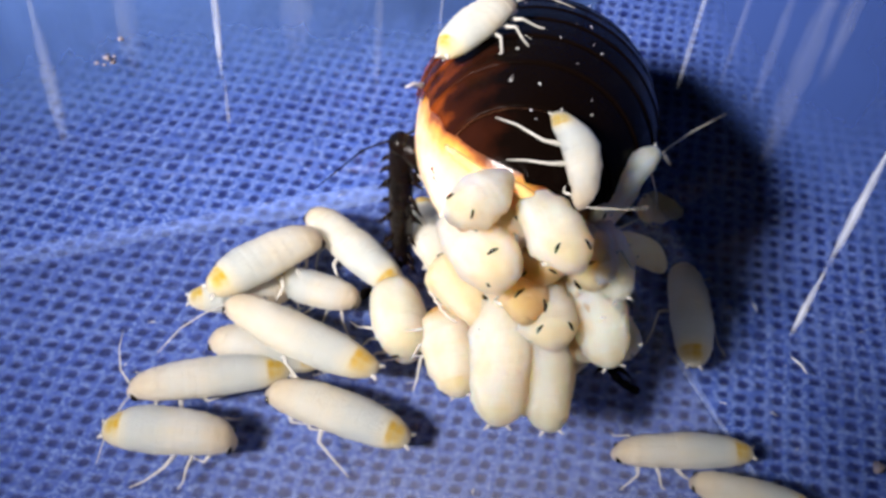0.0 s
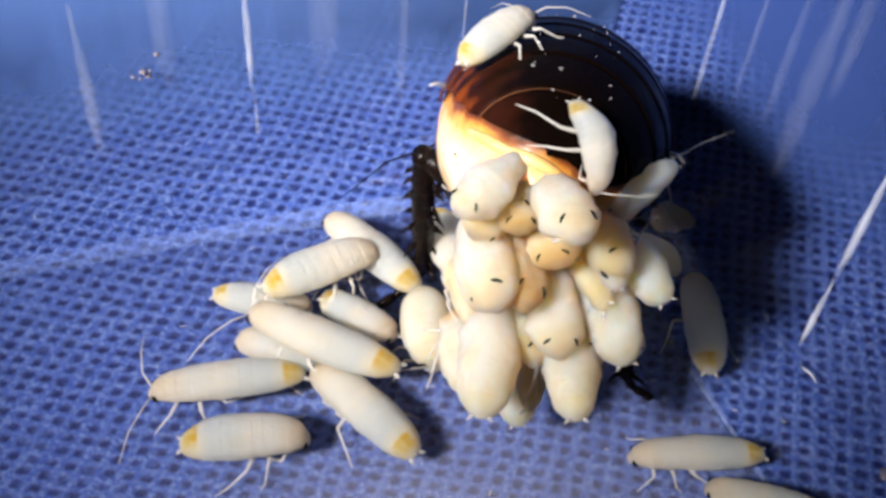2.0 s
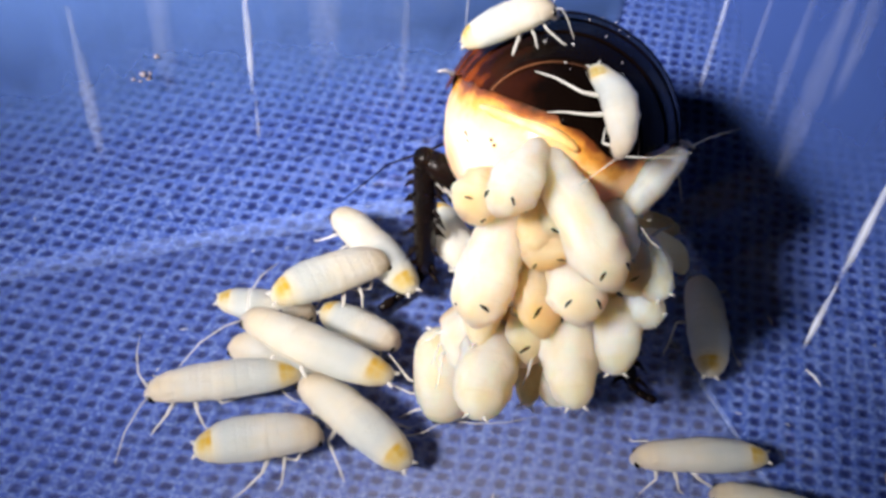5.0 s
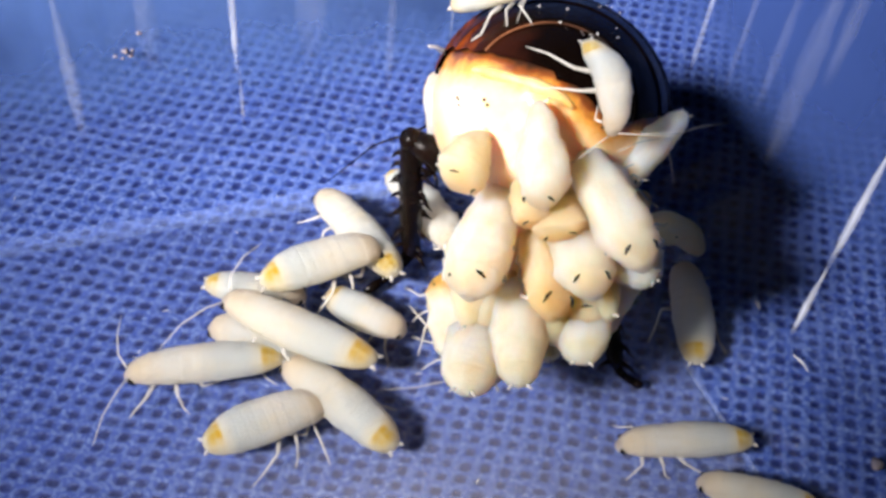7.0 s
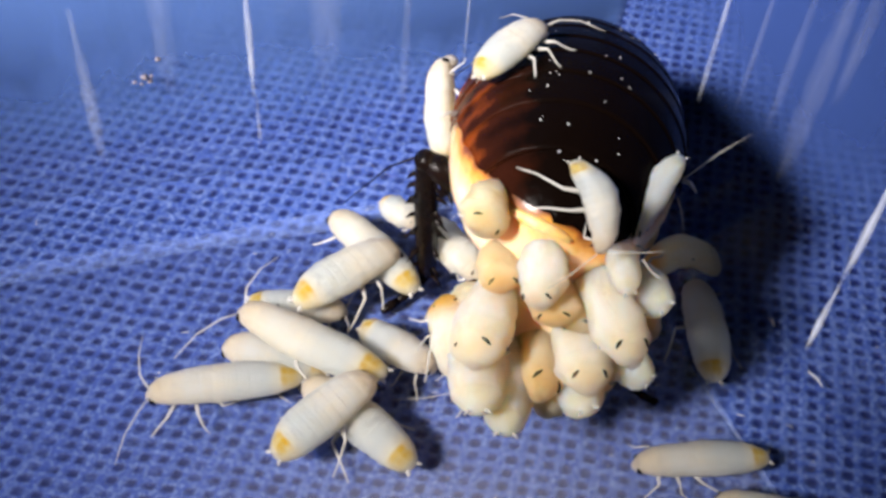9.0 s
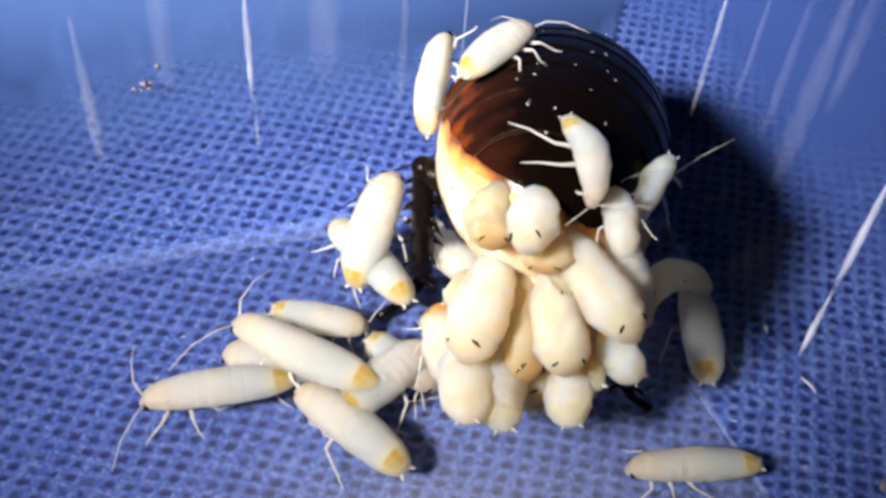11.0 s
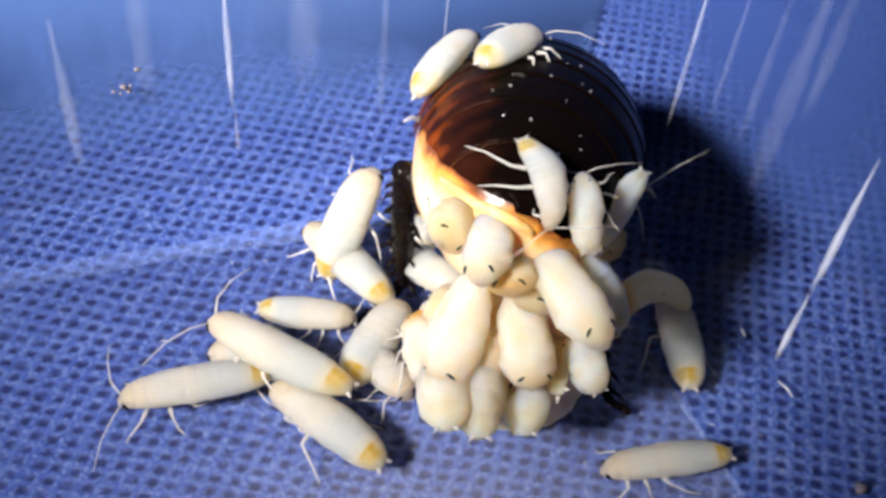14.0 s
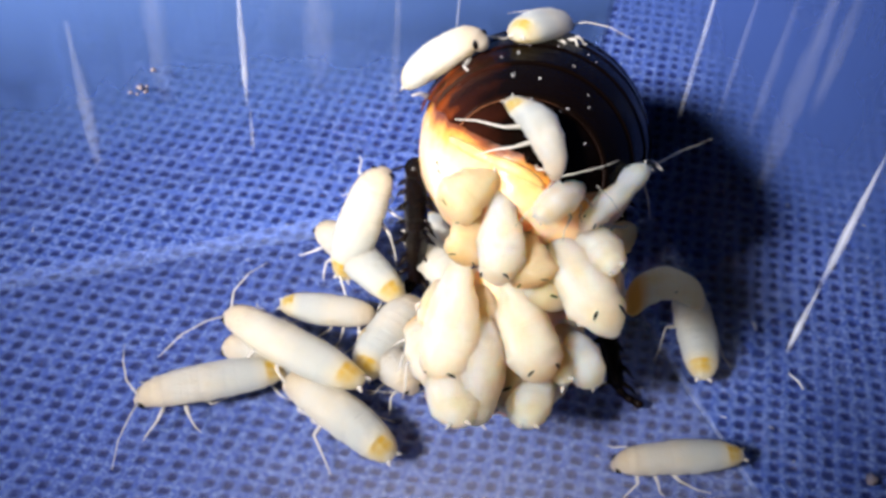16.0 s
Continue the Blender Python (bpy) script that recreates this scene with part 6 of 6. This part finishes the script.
    walk(nymph_under_left, mm([
        (0, 6.27, -16.88, 13.75, 9.3, -25.1, -164.9),
        (1, 6.25, -16.71, 14.46, 15.5, -24.1, -169.8),
        (2, 6.14, -16.78, 14.21, -4.9, -33.5, -166.2),
        (3, 6.75, -17.33, 11.63, 8.0, -34.3, -177.1),
        (4, 6.46, -16.97, 13.41, -12.3, -38.0, -168.1),
        (6.5, 5.05, -16.52, 16.16, -43.2, -34.4, -152.7),
        (7, 4.66, -16.56, 15.27, -13.6, -43.3, -172.7),
        (7.5, 4.33, -16.83, 14.01, -10.0, -44.5, -176.0),
        (8, 4.84, -17.43, 11.2, 3.2, -45.6, 173.2),
        (8.5, 3.53, -17.73, 9.84, 5.8, -44.6, 173.9),
        (9, 3.71, -17.75, 9.76, 4.6, -46.3, 172.3),
        (9.5, 2.82, -17.52, 10.9, -7.5, -44.5, -175.8),
        (12, 3.43, -17.39, 11.65, -20.5, -42.4, -166.7),
        (12.5, 3.15, -17.58, 10.89, -23.8, -42.3, -164.9),
        (13, 3.46, -17.62, 10.61, -18.8, -45.3, -171.4),
        (14, 3.34, -17.75, 10.43, -37.1, -39.6, -157.9),
        (15, 2.42, -18.14, 8.96, -43.8, -34.1, -149.5),
        (16, 1.69, -17.77, 10.66, -45.4, -34.6, -149.4),
    ]))
    walk(nymph_under_centre, mm([
        (0, 9.39, -17.53, 11.3, -4.5, -32.3, -167.5),
        (1, 9.44, -17.34, 12, 6.4, -35.1, -179.7),
        (2, 9.5, -17.34, 12.17, -8.2, -34.7, -168.6),
        (3, 10.16, -17.69, 10.42, 9.6, -33.9, 178.9),
        (4, 10.2, -17.16, 12.82, 3.6, -34.9, -177.9),
        (6.5, 8.62, -16.51, 16.04, -12.1, -29.1, -158.6),
        (7, 8.7, -16.57, 15.51, 0.4, -33.0, -172.1),
        (7.5, 7.98, -17, 13.63, -2.6, -32.7, -168.5),
        (8, 8.67, -17.55, 11.15, 2.8, -33.0, -172.7),
        (8.5, 7.91, -17.98, 9.21, 4.3, -34.6, -175.1),
        (9, 8.01, -18.07, 8.72, 9.5, -36.3, 178.2),
        (9.5, 6.73, -17.81, 9.95, 2.0, -36.8, -175.4),
        (12, 6.6, -17.62, 11.43, -27.8, -29.5, -149.7),
        (12.5, 6.64, -17.71, 10.81, -23.4, -33.6, -156.7),
        (13, 6.63, -17.84, 10.12, -16.2, -33.8, -159.8),
        (14, 6.26, -17.78, 10.44, -19.9, -34.6, -159.0),
        (15, 5.41, -17.93, 9.46, -1.5, -35.8, -169.9),
        (16, 5.06, -17.68, 10.96, -21.5, -33.6, -155.8),
    ]))
    walk(nymph_under_right, mm([
        (0, 11.09, -16.8, 14.23, 5.2, 64.6, -161.3),
        (1, 11.31, -16.77, 14.27, 20.1, 61.4, -153.7),
        (2, 10.64, -16.67, 14.98, -19.1, 60.9, 177.1),
        (3, 11.22, -17.1, 12.83, 22.8, 63.4, -147.2),
        (4, 11.35, -16.49, 15.59, 3.2, 60.4, -169.6),
        (6.5, 11.22, -16.36, 16.14, 10.5, 60.5, -163.7),
        (7, 11.32, -16.33, 16.25, 15.1, 58.7, -162.5),
        (7.5, 10.51, -16.83, 14.02, 9.3, 56.6, -169.2),
        (8, 11.49, -17.36, 11.62, 20.9, 60.0, -154.1),
        (8.5, 10.79, -17.87, 9.4, 35.3, 60.5, -137.2),
        (9, 10.97, -17.95, 9.02, 43.1, 57.4, -133.6),
        (9.5, 9.76, -17.61, 10.59, 2.9, 60.1, -167.2),
        (12, 9.54, -17.55, 11.06, -22.7, 56.9, 172.1),
        (12.5, 9.8, -17.66, 10.51, -18.1, 56.7, 174.1),
        (13, 9.57, -17.84, 9.59, -4.6, 58.2, -175.1),
        (14, 8.35, -17.78, 9.86, -4.2, 56.2, -176.5),
        (15, 7.9, -17.9, 9.24, 14.3, 56.3, -161.4),
        (16, 7.49, -17.8, 9.71, 5.5, 58.6, -164.9),
    ]))
    walk(nymph_under_edge, mm([
        (0, 10.89, -15.98, 18.04, 6.1, -68.7, 14.8),
        (1, 11.09, -15.96, 18.08, -7.4, -68.8, 25.5),
        (2, 10.34, -15.58, 19.74, -14.2, -68.9, 31.7),
        (3, 10.53, -16.21, 16.9, -12.6, -67.0, 28.4),
        (4, 11.02, -16, 18.82, 61.7, -50.7, -28.5),
        (6.5, 12.07, -15.9, 18.32, 0.3, -68.0, 17.1),
        (7, 12.21, -15.94, 18.12, 5.4, -64.7, 8.2),
        (7.5, 11.57, -16.29, 16.55, 7.1, -61.3, 3.3),
        (8, 12.56, -17.02, 13.19, -13.5, -63.1, 22.3),
        (8.5, 11.63, -17.38, 11.66, -16.0, -66.0, 31.1),
        (9, 11.78, -17.46, 11.23, -31.4, -64.2, 43.1),
        (9.5, 10.58, -17.14, 13.04, 21.9, -66.1, 3.9),
        (12, 11.1, -17.16, 12.92, 19.5, -66.6, 5.6),
        (12.5, 11.35, -17.35, 11.94, 14.8, -63.7, 4.2),
        (13, 10.97, -17.39, 11.77, 11.2, -64.9, 8.6),
        (14, 9.62, -17.27, 12.24, -2.6, -65.9, 21.6),
        (15, 9.51, -17.46, 11.43, 14.4, -62.4, 4.4),
        (16, 9.31, -17.24, 12.24, -16.3, -63.3, 29.2),
    ]))
    walk(nymph_under_flank, mm([
        (0, 2.31, -16.84, 14.64, -19.2, 18.8, 18.8),
        (1, 2.15, -16.71, 15.2, -20.0, 19.6, 16.1),
        (2, 1.51, -16.8, 14.7, -1.3, 33.6, 13.7),
        (3, 2.2, -17.34, 12.25, -9.8, 32.1, 8.8),
        (4, 1.59, -17.04, 13.55, -3.9, 40.0, 3.2),
        (6.5, 2.18, -16.41, 16.53, 14.6, 41.5, 12.4),
        (7, 2.05, -16.59, 15.69, 11.3, 41.8, 10.4),
        (7.5, 1.84, -16.77, 14.81, 5.8, 43.8, 4.8),
        (8, 2.1, -17.17, 13, -0.4, 41.8, 3.0),
        (8.5, 1.04, -17.42, 11.82, -5.9, 40.8, 1.4),
        (9, 1.33, -17.38, 12.01, -3.1, 41.0, 2.9),
        (9.5, 0.68, -17.29, 12.61, 14.3, 40.9, 14.8),
        (12, 1.32, -17.1, 13.44, 13.6, 44.3, 9.4),
        (12.5, 1.15, -17.34, 12.52, 23.2, 41.9, 17.3),
        (13, 1.63, -17.38, 12.12, 7.5, 45.8, 3.5),
        (14, 1.13, -17.46, 11.98, 22.7, 42.3, 16.6),
        (15, 0.42, -17.95, 9.89, 25.3, 38.5, 23.4),
        (16, -0.34, -17.71, 11.49, 43.6, 31.8, 35.9),
    ]))
    walk(nymph_under_low, mm([
        (0, 7.85, -18.24, 8.61, 39.8, 29.4, 31.0),
        (1, 7.59, -18, 9.69, 40.2, 29.0, 31.7),
        (2, 6.87, -18.04, 9.52, 41.6, 30.6, 30.5),
        (3, 7.32, -18.19, 8.13, 13.7, 40.2, 9.2),
        (4, 7.43, -18, 8.96, 11.4, 37.0, 12.6),
        (6.5, 4.54, -17.73, 10.53, 32.4, 39.5, 20.1),
        (7, 4.86, -17.79, 9.8, 4.5, 42.5, 2.9),
        (7.5, 4.11, -17.9, 9.41, 10.3, 38.8, 12.5),
        (8, 4.2, -18.17, 8.07, -0.1, 38.8, 5.8),
        (8.5, 3.12, -18.34, 7.29, -3.4, 39.4, 3.6),
        (9, 3.49, -18.35, 7.2, -6.1, 41.4, -1.8),
        (9.5, 2.62, -18.39, 7.03, -9.3, 41.1, -3.0),
        (12, 2.93, -18.21, 8.02, 9.8, 36.9, 16.5),
        (12.5, 2.65, -18.36, 7.24, 1.5, 39.0, 8.5),
        (13, 2.69, -18.29, 7.6, 6.2, 39.5, 10.8),
        (14, 2.88, -18.32, 7.45, 4.6, 39.4, 9.7),
        (15, 2.37, -18.38, 7.12, -0.7, 40.8, 4.5),
        (16, 1.91, -18.25, 7.84, 11.7, 40.0, 14.0),
    ]))
    walk(nymph_under_rim, mm([
        (0, 10.68, -14.97, 20.87, 11.1, 70.3, -150.4),
        (1, 10.99, -14.96, 20.86, 15.6, 69.6, -147.7),
        (2, 10.96, -14.61, 22.49, 47.7, 71.6, -111.8),
        (3, 11.41, -15.09, 20.28, 41.2, 70.1, -121.0),
        (4, 11.32, -15.04, 21.12, -50.5, 63.0, 162.6),
        (6.5, 13.41, -14.56, 22.97, -10.4, 77.0, -160.2),
        (7, 13.67, -14.7, 22.16, -8.4, 72.9, -165.5),
        (7.5, 13.88, -14.99, 21.08, -38.2, 63.2, 164.2),
        (8, 14.76, -15.3, 19.39, 12.5, 72.4, -148.4),
        (8.5, 13.88, -15.79, 17.3, 6.3, 73.5, -149.4),
        (9, 13.75, -15.82, 17.07, 25.9, 72.0, -133.8),
        (9.5, 12.71, -15.54, 18.78, -36.9, 70.6, 176.8),
        (12, 12.64, -15.44, 19.77, -66.9, 58.9, 156.1),
        (12.5, 13.26, -15.77, 18.17, -63.5, 54.1, 152.4),
        (13, 13.49, -15.85, 17.9, -65.1, 58.3, 155.7),
        (14, 11.92, -15.65, 18.86, -66.8, 61.3, 159.5),
        (15, 11.21, -15.88, 17.81, -64.9, 59.5, 159.2),
        (16, 11.28, -15.08, 20.42, 44.6, 72.0, -113.0),
    ]))
    walk(nymph_under_top, mm([
        (0, 5.31, -14.29, 22.98, 19.3, 49.5, -165.6),
        (1, 5.12, -14.22, 23.28, 17.0, 45.0, -172.2),
        (2, 4.26, -13.78, 25.28, 21.8, 44.1, -168.1),
        (3, 5.02, -14.5, 22.09, 14.6, 39.0, 179.2),
        (4, 4.82, -14.22, 23.48, -13.0, 47.4, 168.8),
        (6.5, 8.95, -13.6, 26.62, -38.9, 68.2, 171.5),
        (7, 9.13, -13.89, 25.8, -63.8, 52.1, 151.0),
        (7.5, 9.18, -14.13, 24.45, -51.5, 56.6, 156.7),
        (8, 10.13, -15.14, 19.66, -36.9, 60.3, 166.3),
        (8.5, 9.4, -15.63, 18, -60.9, 50.0, 152.5),
        (9, 9.31, -15.62, 17.53, -39.6, 56.1, 162.4),
        (9.5, 7.38, -14.9, 20.62, -27.3, 60.1, 172.9),
        (12, 8.72, -14.65, 21.88, -33.0, 65.6, 174.6),
        (12.5, 8.38, -15, 20.19, -28.6, 59.9, 171.3),
        (13, 8.55, -15.23, 19.17, -28.0, 62.8, 175.1),
        (14, 6.89, -15.02, 20.24, -36.6, 60.9, 170.2),
        (15, 6.17, -15.61, 18.17, -60.6, 49.8, 155.6),
        (16, 7, -15.03, 20.31, -43.3, 58.0, 164.6),
    ]))


motions()
